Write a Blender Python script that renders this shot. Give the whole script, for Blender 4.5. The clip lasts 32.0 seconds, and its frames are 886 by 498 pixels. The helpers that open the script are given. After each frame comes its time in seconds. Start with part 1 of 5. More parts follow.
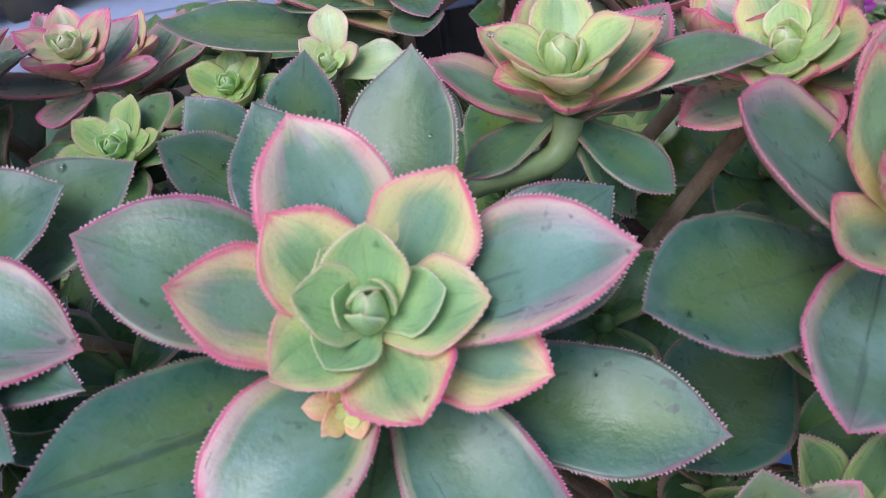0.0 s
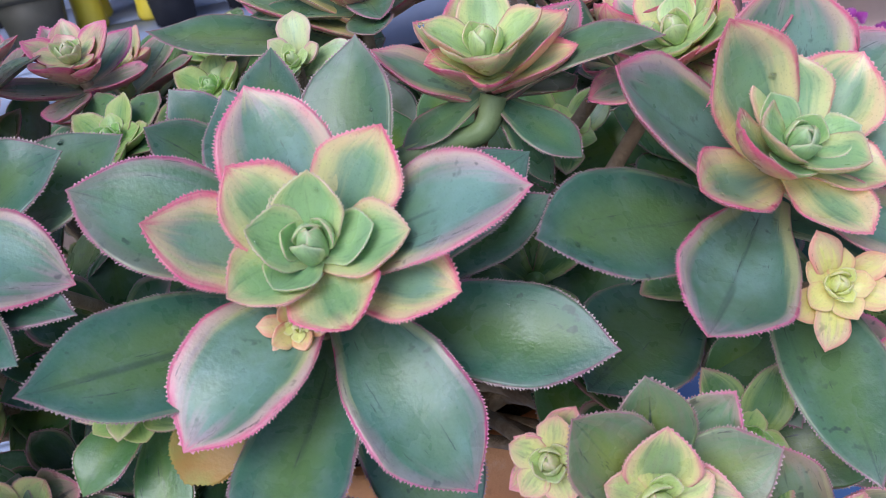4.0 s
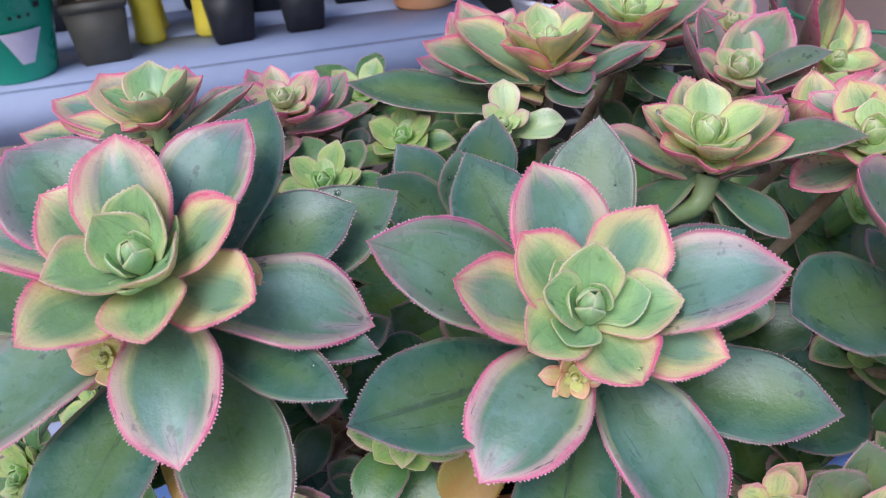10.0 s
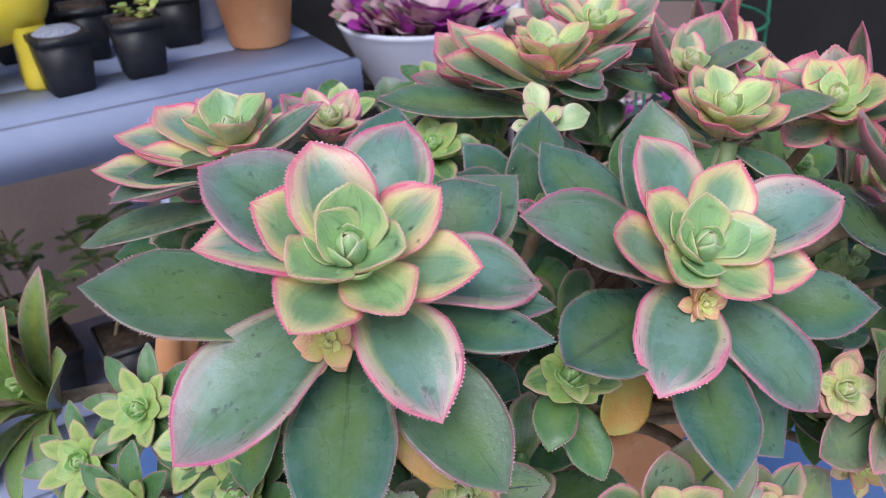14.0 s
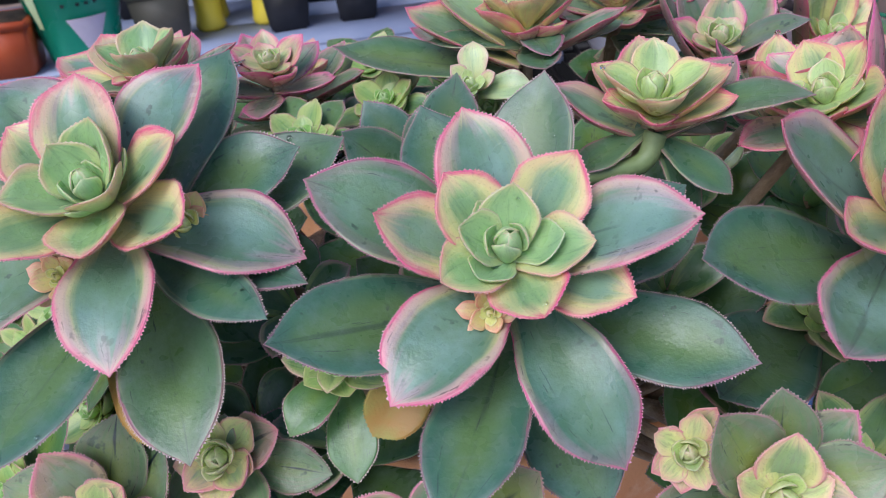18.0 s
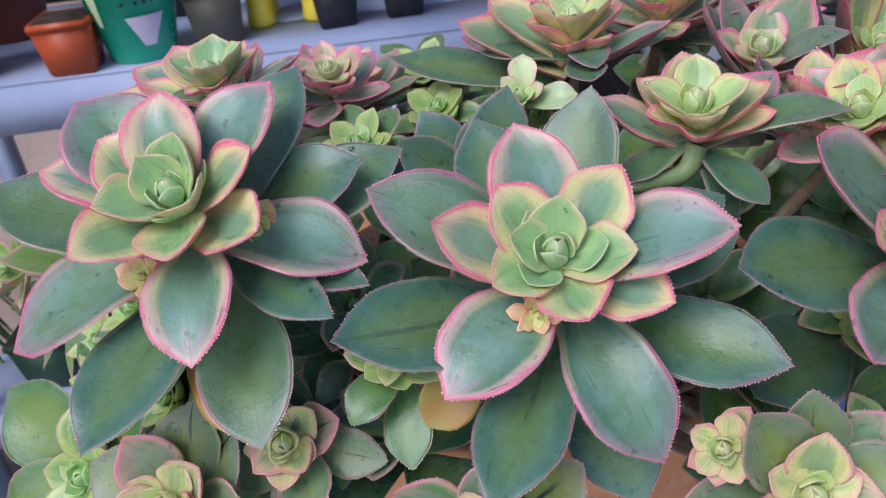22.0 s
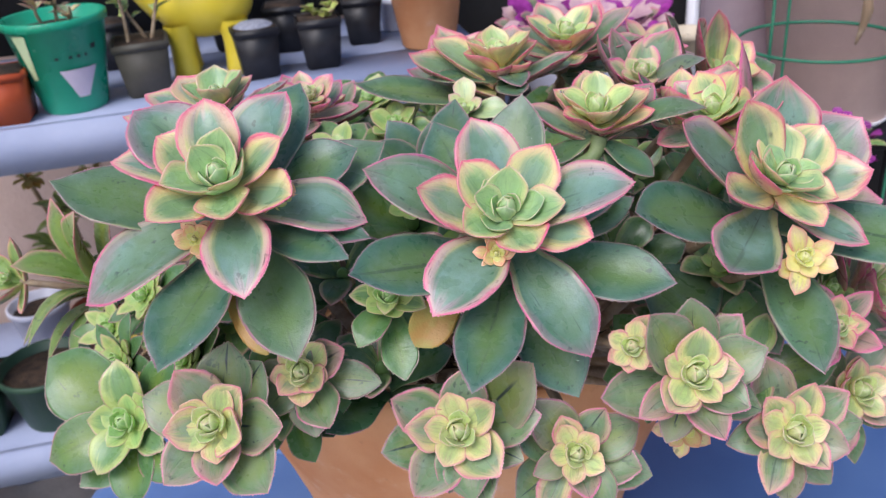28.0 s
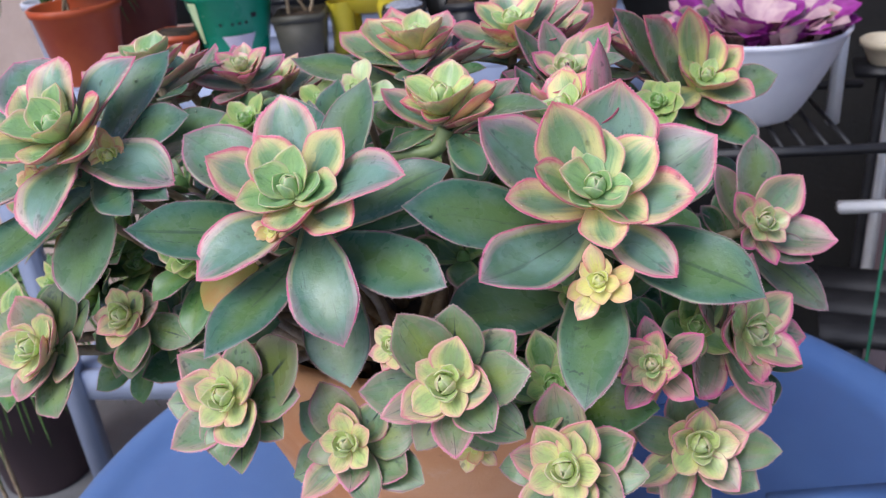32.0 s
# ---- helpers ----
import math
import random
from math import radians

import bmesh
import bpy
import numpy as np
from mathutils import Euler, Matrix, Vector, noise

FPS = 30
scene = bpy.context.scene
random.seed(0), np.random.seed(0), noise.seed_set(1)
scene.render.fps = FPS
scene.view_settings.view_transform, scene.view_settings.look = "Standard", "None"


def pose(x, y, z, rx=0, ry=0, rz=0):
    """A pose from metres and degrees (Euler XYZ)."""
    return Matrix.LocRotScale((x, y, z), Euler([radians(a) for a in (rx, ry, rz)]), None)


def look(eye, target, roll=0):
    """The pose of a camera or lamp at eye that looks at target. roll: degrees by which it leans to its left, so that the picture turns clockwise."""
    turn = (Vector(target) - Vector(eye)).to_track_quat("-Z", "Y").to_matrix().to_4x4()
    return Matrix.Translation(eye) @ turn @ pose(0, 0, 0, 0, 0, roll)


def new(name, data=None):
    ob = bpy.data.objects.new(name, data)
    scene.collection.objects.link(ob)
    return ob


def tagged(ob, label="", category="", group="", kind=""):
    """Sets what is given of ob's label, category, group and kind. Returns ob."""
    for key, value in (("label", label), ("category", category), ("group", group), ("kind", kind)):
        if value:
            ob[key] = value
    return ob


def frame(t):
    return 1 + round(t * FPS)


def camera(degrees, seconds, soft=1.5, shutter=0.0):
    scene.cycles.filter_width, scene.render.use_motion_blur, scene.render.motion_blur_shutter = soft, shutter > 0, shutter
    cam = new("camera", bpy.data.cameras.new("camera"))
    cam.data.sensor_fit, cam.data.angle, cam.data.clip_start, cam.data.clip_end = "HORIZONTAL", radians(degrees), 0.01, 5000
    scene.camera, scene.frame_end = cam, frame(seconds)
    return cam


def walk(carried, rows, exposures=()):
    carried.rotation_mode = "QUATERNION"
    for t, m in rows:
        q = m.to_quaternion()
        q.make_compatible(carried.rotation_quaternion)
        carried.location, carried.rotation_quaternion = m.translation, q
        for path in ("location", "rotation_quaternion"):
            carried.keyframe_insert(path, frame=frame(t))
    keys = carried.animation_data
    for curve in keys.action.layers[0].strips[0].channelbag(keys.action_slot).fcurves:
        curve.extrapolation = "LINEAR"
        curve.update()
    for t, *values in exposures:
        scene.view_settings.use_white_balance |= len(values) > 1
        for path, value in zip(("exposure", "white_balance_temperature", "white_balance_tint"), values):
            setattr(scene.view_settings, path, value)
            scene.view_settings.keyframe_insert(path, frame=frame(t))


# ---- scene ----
cam = camera(55.2, 32.0, soft=0.85)
METRES, EYE, TILT, LEAN, TURN = 1.5, 0.4, -35.0, 7.0, 0.0
SKY, SUN = 0.16, 2.1
ROWS = [
    (0.0, 0.0, 0.0, 0.0, 0.0, 0.0, -0.0),
    (0.5, 0.0027, -0.0083, -0.0057, 0.24, 0.16, 0.35),
    (1.0, 0.007, -0.0214, -0.0126, 0.5, 0.38, 0.63),
    (1.5, 0.0021, -0.0248, -0.0134, 0.68, 0.75, 0.65),
    (2.0, 0.0046, -0.0276, -0.0241, 0.64, 1.02, 0.71),
    (2.5, 0.011, -0.0305, -0.0249, 0.83, 1.68, 0.88),
    (4.5, 0.0134, -0.0198, -0.0085, 0.4, 2.59, 0.79),
    (5.0, 0.007, -0.0131, 0.0016, -0.03, 2.67, 0.43),
    (5.5, 0.0035, -0.0059, 0.011, -0.2, 2.44, -0.0),
    (6.0, -0.0024, 0.0053, 0.0187, -0.3, 2.63, -0.42),
    (6.5, 0.0015, 0.0116, 0.0252, -0.1, 2.43, -0.74),
    (7.0, 0.0031, 0.0151, 0.0296, 0.11, 2.15, -1.09),
    (7.5, -0.005, 0.0153, 0.0268, -0.09, 2.04, -1.46),
    (8.0, -0.0178, 0.0059, 0.0182, -0.33, 2.06, -1.88),
    (8.5, -0.0319, -0.0099, 0.0068, -0.47, 2.25, -2.03),
    (9.0, -0.0371, -0.0208, 0.0008, -0.84, 2.73, -2.52),
    (9.5, -0.0392, -0.0296, -0.0017, -1.15, 3.22, -2.7),
    (10.0, -0.0442, -0.0456, -0.0108, -1.41, 4.0, -3.01),
    (10.5, -0.0527, -0.0643, -0.0215, -1.41, 4.95, -3.44),
    (11.0, -0.0651, -0.06, -0.0198, -1.77, 5.38, -3.29),
    (11.5, -0.0838, -0.0547, -0.019, -3.06, 5.77, -2.6),
    (12.0, -0.0938, -0.048, -0.0207, -5.56, 5.87, -1.53),
    (12.5, -0.1081, -0.0441, -0.0213, -7.87, 5.85, -0.29),
    (13.0, -0.1185, -0.0475, -0.0197, -10.95, 6.02, 1.5),
    (13.5, -0.1285, -0.0518, -0.0232, -14.04, 6.03, 3.78),
    (14.0, -0.1296, -0.0592, -0.0257, -15.31, 6.22, 5.74),
    (14.5, -0.112, -0.0642, -0.0255, -15.16, 6.45, 5.65),
    (16.5, -0.0349, -0.0798, -0.0296, 0.86, 6.18, -4.8),
    (17.0, -0.0257, -0.0706, -0.028, 2.15, 4.99, -5.23),
    (17.5, -0.0211, -0.0593, -0.0257, 3.48, 3.9, -5.44),
    (18.0, -0.0121, -0.0532, -0.0221, 3.61, 3.69, -5.14),
    (18.5, -0.005, -0.0497, -0.0155, 3.99, 3.54, -4.87),
    (19.0, -0.0019, -0.0489, -0.0143, 4.82, 3.29, -4.8),
    (19.5, -0.0027, -0.0462, -0.0113, 5.59, 2.87, -4.86),
    (20.0, -0.0037, -0.0482, -0.0128, 6.1, 2.59, -4.85),
    (20.5, -0.0128, -0.0497, -0.0124, 6.47, 2.53, -5.08),
    (21.0, -0.0158, -0.0498, -0.012, 6.44, 2.49, -5.27),
    (21.5, -0.0155, -0.0598, -0.015, 6.38, 2.61, -5.65),
    (22.0, -0.014, -0.0677, -0.0197, 6.31, 2.75, -5.91),
    (22.5, -0.023, -0.0827, -0.0253, 6.15, 3.22, -6.02),
    (23.0, -0.0297, -0.0747, -0.0287, 1.31, 4.01, -3.55),
    (23.5, -0.0663, -0.0757, -0.0399, -3.32, 4.42, -1.44),
    (24.0, -0.0868, -0.0911, -0.0435, -7.08, 4.89, 0.35),
    (24.5, -0.0989, -0.1039, -0.0571, -9.52, 5.18, 2.28),
    (25.0, -0.1089, -0.1197, -0.0634, -10.57, 5.66, 2.99),
    (25.5, -0.1031, -0.134, -0.0627, -10.89, 6.37, 3.14),
    (27.5, -0.0222, -0.1505, -0.0554, 1.98, 6.92, -4.92),
    (28.0, -0.0292, -0.1346, -0.0552, -0.29, 7.24, -3.08),
    (28.5, -0.0459, -0.1381, -0.0468, -1.92, 7.6, -1.75),
    (29.0, -0.0498, -0.1349, -0.0495, -2.58, 7.72, -1.45),
    (29.5, -0.0245, -0.1479, -0.0577, 0.7, 7.6, -4.82),
    (30.0, 0.0341, -0.1516, -0.0585, 9.26, 6.42, -10.74),
    (30.5, 0.0882, -0.1617, -0.0576, 15.16, 5.07, -13.52),
    (31.0, 0.1, -0.1368, -0.0473, 16.05, 4.65, -13.87),
    (31.5, 0.1093, -0.1165, -0.0362, 16.24, 4.44, -13.04),
    (32.0, 0.1149, -0.1121, -0.0356, 16.26, 4.16, -12.82),
]
walk(cam, [(t, pose(0, 0, EYE, TILT, LEAN, TURN) @ pose(METRES * x, METRES * y, METRES * z, 90 + pitch, roll, yaw)) for t, x, y, z, yaw, pitch, roll in ROWS],
     [(0.0, -0.03, 5950, 17), (6.5, -0.04, 5900, 15), (9.0, -0.02, 6000, 16), (14.0, 0.0, 6200, 15), (21.0, -0.03, 6050, 15), (25.0, 0.02, 6480, 19), (28.0, 0.16, 6480, 17), (32.0, 0.14, 6320, 14)])
cam.data.dof.use_dof = True
cam.data.dof.focus_distance, cam.data.dof.aperture_fstop = 0.30, 26.0

# ---- light ----
world = bpy.data.worlds.new("sky")
scene.world = world
world.use_nodes = True
wn = world.node_tree.nodes
sky = wn.new("ShaderNodeTexSky")
sky.sky_type, sky.sun_disc = "NISHITA", False
sky.sun_elevation, sky.sun_rotation = radians(38), radians(205)
wn["Background"].inputs["Strength"].default_value = SKY
world.node_tree.links.new(sky.outputs["Color"], wn["Background"].inputs["Color"])
sun = new("sun", bpy.data.lights.new("sun", "SUN"))
sun.data.energy, sun.data.angle, sun.data.color = SUN, radians(35), (1.0, 1.0, 0.98)
sun.matrix_world = look((-0.9, -1.6, 3.2), (0, 0.25, 0.2))


# ---- small helpers ----
def unit(v):
    v = np.array(v, float)
    return v / np.linalg.norm(v)


def part(name, verts, faces, material, parent=None, label="", smooth=True, at=(0, 0, 0)):
    me = bpy.data.meshes.new(name)
    me.from_pydata([tuple(v) for v in verts], [], [tuple(f) for f in faces])
    me.materials.append(material)
    if smooth:
        me.polygons.foreach_set("use_smooth", [True] * len(me.polygons))
    me.update()
    ob = new(name, me)
    ob.location = at
    if parent:
        ob.parent = parent
    return tagged(ob, label)


def from_bm(name, bm, material, parent=None, label="", smooth=True, at=(0, 0, 0)):
    me = bpy.data.meshes.new(name)
    bm.to_mesh(me)
    bm.free()
    me.materials.append(material)
    if smooth:
        me.polygons.foreach_set("use_smooth", [True] * len(me.polygons))
    ob = new(name, me)
    ob.location = at
    if parent:
        ob.parent = parent
    return tagged(ob, label)


def base(name, at, label, category, group="", kind="", turn=0):
    ob = new(name)
    ob.location, ob.empty_display_size = at, 0.05
    ob.rotation_euler = (0, 0, radians(turn))
    return tagged(ob, label, category, group, kind)


def box_bm(size, at=(0, 0, 0), bevel=0.003, taper=1.0):
    """A bevelled box standing on at; taper: the foot's width as a share of the top's."""
    bm = bmesh.new()
    bmesh.ops.create_cube(bm, size=1)
    for v in bm.verts:
        k = taper if v.co.z < 0 else 1.0
        v.co = Vector((v.co.x * size[0] * k + at[0], v.co.y * size[1] * k + at[1], (v.co.z + 0.5) * size[2] + at[2]))
    if bevel:
        bmesh.ops.bevel(bm, geom=bm.edges[:], offset=bevel, segments=2, affect="EDGES")
    return bm


def lathe(profile, n=48, squash=None):
    """A turned form from rows of (radius, height)."""
    verts, faces, m = [], [], len(profile)
    for i in range(n):
        a = 2 * math.pi * i / n
        verts += [(r * math.cos(a), r * math.sin(a), z) for r, z in profile]
    for i in range(n):
        for j in range(m - 1):
            p, q = i * m + j, ((i + 1) % n) * m + j
            faces.append((p, q, q + 1, p + 1))
    return verts, faces


def tube(points, radii, n=8):
    """A round tube along a smooth line through the points."""
    P = np.array(points, float)
    t = np.linspace(0, len(P) - 1, (len(P) - 1) * 6 + 1)
    i = np.clip(t.astype(int), 0, len(P) - 2)
    f = (t - i)[:, None]
    A, B = P[np.clip(i - 1, 0, None)], P[np.clip(i + 2, None, len(P) - 1)]
    C, D = P[i], P[i + 1]
    line = 0.5 * (2 * C + (D - A) * f + (2 * A - 5 * C + 4 * D - B) * f ** 2 + (3 * C - A - 3 * D + B) * f ** 3)
    rad = np.interp(t, range(len(P)), radii)
    verts, faces = [], []
    side = np.array([0.31, 0.95, 0.1])
    for k in range(len(line)):
        d = unit(line[min(k + 1, len(line) - 1)] - line[max(k - 1, 0)])
        side = unit(side - d * (side @ d))
        up = np.cross(d, side)
        for j in range(n):
            a = 2 * math.pi * j / n
            verts.append(line[k] + rad[k] * (side * math.cos(a) + up * math.sin(a)))
    for k in range(len(line) - 1):
        for j in range(n):
            p, q = k * n + j, k * n + (j + 1) % n
            faces.append((p, q, q + n, p + n))
    faces.append(tuple(range(n))[::-1])
    faces.append(tuple(range(len(verts) - n, len(verts))))
    return verts, faces


# ---- materials ----
class Net:
    """A short way to write node materials."""

    def __init__(self, name):
        self.m = bpy.data.materials.new(name)
        self.m.use_nodes = True
        self.t = self.m.node_tree
        self.b = self.t.nodes["Principled BSDF"]

    def put(self, socket, v):
        if isinstance(v, bpy.types.NodeSocket):
            self.t.links.new(v, socket)
        elif v is not None:
            socket.default_value = v

    def math(self, op, a, b=0.0, c=None, clamp=False):
        n = self.t.nodes.new("ShaderNodeMath")
        n.operation, n.use_clamp = op, clamp
        self.put(n.inputs[0], a), self.put(n.inputs[1], b), self.put(n.inputs[2], c)
        return n.outputs[0]

    def ramp(self, v, lo, hi, a=0.0, b=1.0):
        n = self.t.nodes.new("ShaderNodeMapRange")
        n.interpolation_type = "SMOOTHSTEP"
        for k, x in enumerate((v, lo, hi, a, b)):
            self.put(n.inputs[k], x)
        return n.outputs[0]

    def mix(self, f, a, b):
        n = self.t.nodes.new("ShaderNodeMix")
        n.data_type = "RGBA"
        self.put(n.inputs[0], f)
        self.put(n.inputs[6], (*a, 1) if isinstance(a, tuple) else a)
        self.put(n.inputs[7], (*b, 1) if isinstance(b, tuple) else b)
        return n.outputs[2]

    def noise(self, scale, detail=3.0, rough=0.6, vec=None, w=None):
        n = self.t.nodes.new("ShaderNodeTexNoise")
        if w is not None:
            n.noise_dimensions = "4D"
            self.put(n.inputs["W"], w)
        self.put(n.inputs["Scale"], scale), self.put(n.inputs["Detail"], detail), self.put(n.inputs["Roughness"], rough)
        self.put(n.inputs["Vector"], vec or self.coords())
        return n.outputs["Fac"]

    def coords(self):
        if not hasattr(self, "co"):
            self.co = self.t.nodes.new("ShaderNodeTexCoord").outputs["Object"]
        return self.co

    def rand(self):
        if not hasattr(self, "rnd"):
            self.rnd = self.t.nodes.new("ShaderNodeObjectInfo").outputs["Random"]
        return self.rnd

    def bump(self, h, strength=0.3, dist=0.001):
        n = self.t.nodes.new("ShaderNodeBump")
        n.inputs["Strength"].default_value, n.inputs["Distance"].default_value = strength, dist
        self.put(n.inputs["Height"], h)
        self.put(self.b.inputs["Normal"], n.outputs[0])

    def done(self, color, rough=0.5, metal=0.0, spec=0.5):
        self.put(self.b.inputs["Base Color"], (*color, 1) if isinstance(color, tuple) else color)
        self.put(self.b.inputs["Roughness"], rough)
        self.put(self.b.inputs["Metallic"], metal)
        self.put(self.b.inputs["Specular IOR Level"], spec)
        return self.m


def plain(name, a, b, rough=0.5, scale=12, grain=150, bump=0.2, dist=0.001, spec=0.5, metal=0.0):
    """Two tones mixed by stains, with fine grain and relief."""
    n = Net(name)
    big, small = n.noise(scale, 4), n.noise(grain, 3)
    f = n.math("ADD", n.ramp(big, 0.35, 0.68), n.math("MULTIPLY", n.math("SUBTRACT", small, 0.5), 0.5), clamp=True)
    n.bump(n.math("ADD", small, n.math("MULTIPLY", big, 0.6)), bump, dist)
    return n.done(n.mix(f, a, b), n.ramp(big, 0.3, 0.7, rough - 0.08, rough + 0.08), metal, spec)


def leaf_material(name, young, old, yellow, pink, band, pinkness, stripe=0.0, flush=0.0, soft_flesh=0.14, veil=(0.62, 0.42, 0.36), sheen=0.4):
    """Waxy leaf: green blade, cream-yellow bands inside a pink margin. UV 'blade' holds (across, along), 'edge' holds
    (centimetres to the margin, age; plus two on the underside)."""
    n = Net(name)
    uv = []
    for key in ("blade", "edge"):
        u = n.t.nodes.new("ShaderNodeUVMap")
        u.uv_map = key
        s = n.t.nodes.new("ShaderNodeSeparateXYZ")
        n.t.links.new(u.outputs[0], s.inputs[0])
        uv += [s.outputs[0], s.outputs[1]]
    across, along, margin, raw = uv
    under = n.math("GREATER_THAN", raw, 1.5)
    age = n.math("SUBTRACT", raw, n.math("MULTIPLY", under, 2.0))
    c = n.t.nodes.new("ShaderNodeCombineXYZ")
    n.put(c.inputs[0], n.math("MULTIPLY", across, 4.0)), n.put(c.inputs[1], n.math("MULTIPLY", along, 1.3))
    n.put(c.inputs[2], n.math("MULTIPLY", n.rand(), 40))
    streak = n.noise(1.6, 5, 0.62, c.outputs[0])
    cloud = n.noise(55, 3, 0.6)
    fine = n.noise(700, 2, 0.6)
    spots = n.noise(260, 2, 0.5)
    # blade
    col = n.mix(n.ramp(age, 0.2, 0.85), young, old)
    col = n.mix(n.math("MULTIPLY", n.ramp(cloud, 0.35, 0.75), 0.5), col, tuple(min(1, x * 1.45 + 0.02) for x in old))
    col = n.mix(n.ramp(n.rand(), 0.55, 1.0, 0.0, 0.4), col, n.mix(n.ramp(age, 0.2, 0.9), young, (0.13, 0.20, 0.06)))
    col = n.mix(n.math("MULTIPLY", n.ramp(streak, 0.48, 0.8), 0.42), col, tuple(x * 0.55 for x in old))
    if flush:
        col = n.mix(n.math("MULTIPLY", n.ramp(n.math("ADD", streak, n.math("MULTIPLY", n.rand(), 0.3)), 0.4, 0.85), flush), col, tuple(0.7 * x + 0.08 for x in pink))
    # greener, yellower heart of the old leaves
    col = n.mix(n.math("MULTIPLY", n.ramp(n.math("ADD", margin, n.math("MULTIPLY", n.math("SUBTRACT", cloud, 0.5), 0.8)), 0.2, 1.3), n.ramp(age, 0.6, 0.9, 0.1, 0.85)), col, tuple(a * b for a, b in zip(old, (2.2, 1.42, 0.62))))
    # pale heart of leaves past middle age: sky sheen on their wax, as colour
    sky_sheen = n.math("MULTIPLY", n.ramp(age, 0.40, 0.58), n.ramp(age, 0.98, 0.74, 0.12, 1.0))
    sky_sheen = n.math("MULTIPLY", sky_sheen, n.math("MULTIPLY", n.ramp(n.math("ADD", margin, n.math("MULTIPLY", n.math("SUBTRACT", streak, 0.5), 1.2)), 0.1, 0.9), n.ramp(n.noise(38, 3, 0.6), 0.35, 0.68, 0.15 * sheen, 0.6 * sheen)))
    col = n.mix(sky_sheen, col, (0.25, 0.41, 0.38))
    # yellow band, strongest on leaves of middle age
    middle = n.math("MULTIPLY", n.ramp(age, 0.12, 0.40, 0.22, 1.0), n.ramp(age, 0.55, 0.9, 1.0, 0.16))
    wide = n.math("MULTIPLY", middle, band)
    inner = n.math("ADD", margin, n.math("MULTIPLY", n.math("SUBTRACT", streak, 0.5), 0.7))
    inner = n.math("ADD", inner, n.math("MULTIPLY", n.math("SUBTRACT", along, 0.45), 0.35))
    yel = n.ramp(inner, n.math("MULTIPLY", wide, 1.3), n.math("MULTIPLY", wide, 0.3))
    col = n.mix(n.math("MULTIPLY", yel, n.math("MULTIPLY", middle, 0.95)), col, yellow)
    # pink margin
    rim = n.math("ADD", margin, n.math("MULTIPLY", n.math("SUBTRACT", cloud, 0.5), 0.4))
    patch = n.noise(1.0, 2, 0.5, c.outputs[0])
    hue = n.math("MULTIPLY", n.ramp(age, 0.16, 0.42, 0.1, 1.0), n.ramp(age, 0.78, 0.96, 1.0, 0.4))
    hue = n.math("MULTIPLY", hue, n.ramp(n.math("ADD", patch, n.math("MULTIPLY", along, 0.25)), 0.4, 0.75, 0.6, 1.0))
    width = n.math("MULTIPLY", hue, n.math("MULTIPLY", pinkness, n.ramp(n.rand(), 0.0, 1.0, 0.7, 1.35)))
    width = n.math("MULTIPLY", width, n.math("MULTIPLY", n.ramp(along, 0.25, 0.95, 0.35, 1.25), n.ramp(patch, 0.3, 0.7, 0.55, 1.3)))
    edge = n.ramp(rim, n.math("MULTIPLY", width, n.ramp(age, 0.6, 0.85, 0.28, 0.13)), n.math("MULTIPLY", width, 0.0))
    blush = n.math("MULTIPLY", n.ramp(rim, n.math("MAXIMUM", n.math("MULTIPLY", width, 0.95), 0.12), 0.05), n.ramp(width, 0.04, 0.2))
    tip = n.math("MULTIPLY", n.ramp(along, 0.8, 1.0), n.math("MULTIPLY", hue, 0.85))
    pk = n.mix(n.ramp(age, 0.6, 1.0), pink, (0.64, 0.11, 0.31))
    soft = n.math("MULTIPLY", n.ramp(age, 0.4, 0.6, 0.36, 0.54), n.ramp(age, 0.72, 0.92, 1.0, 0.14))
    col = n.mix(n.math("MULTIPLY", n.math("MAXIMUM", blush, tip), soft), col, n.mix(0.3, n.mix(n.ramp(age, 0.45, 0.7), (0.84, 0.54, 0.38), veil), pk))
    col = n.mix(n.math("MULTIPLY", under, n.math("MULTIPLY", n.ramp(streak, 0.25, 0.7, 0.25, 0.75), n.math("MULTIPLY", hue, min(1.0, pinkness)))), col, n.mix(0.25, pk, (0.6, 0.4, 0.3)))
    worn = n.ramp(n.noise(3.2, 3, 0.6, c.outputs[0]), 0.35, 0.62, 0.65, 1.0)
    col = n.mix(n.math("MULTIPLY", edge, n.math("MULTIPLY", hue, worn)), col, pk)
    # pale rim of the young leaves
    col = n.mix(n.math("MULTIPLY", n.ramp(margin, 0.09, 0.01), n.ramp(age, 0.32, 0.15, 0.0, 0.32)), col, (0.78, 0.82, 0.52))
    # pale teeth
    col = n.mix(n.math("MULTIPLY", n.ramp(margin, -0.03, -0.25), 0.45), col, (0.80, 0.62, 0.60))
    # midline, scratches, specks
    if stripe:
        mid = n.ramp(n.math("ABSOLUTE", n.math("ADD", across, n.math("MULTIPLY", n.math("SUBTRACT", streak, 0.5), 0.12))), 0.1, 0.02)
        mid = n.math("MULTIPLY", mid, n.math("MULTIPLY", n.ramp(age, 0.5, 0.8), n.ramp(patch, 0.5, 0.62)))
        col = n.mix(n.math("MULTIPLY", mid, stripe), col, (0.03, 0.05, 0.05))
    dirt = n.math("MULTIPLY", n.ramp(spots, 0.60, 0.68), n.math("MULTIPLY", n.ramp(cloud, 0.5, 0.66), n.ramp(age, 0.45, 0.8)))
    col = n.mix(n.math("MULTIPLY", dirt, 0.65), col, (0.03, 0.045, 0.045))
    c2 = n.t.nodes.new("ShaderNodeCombineXYZ")
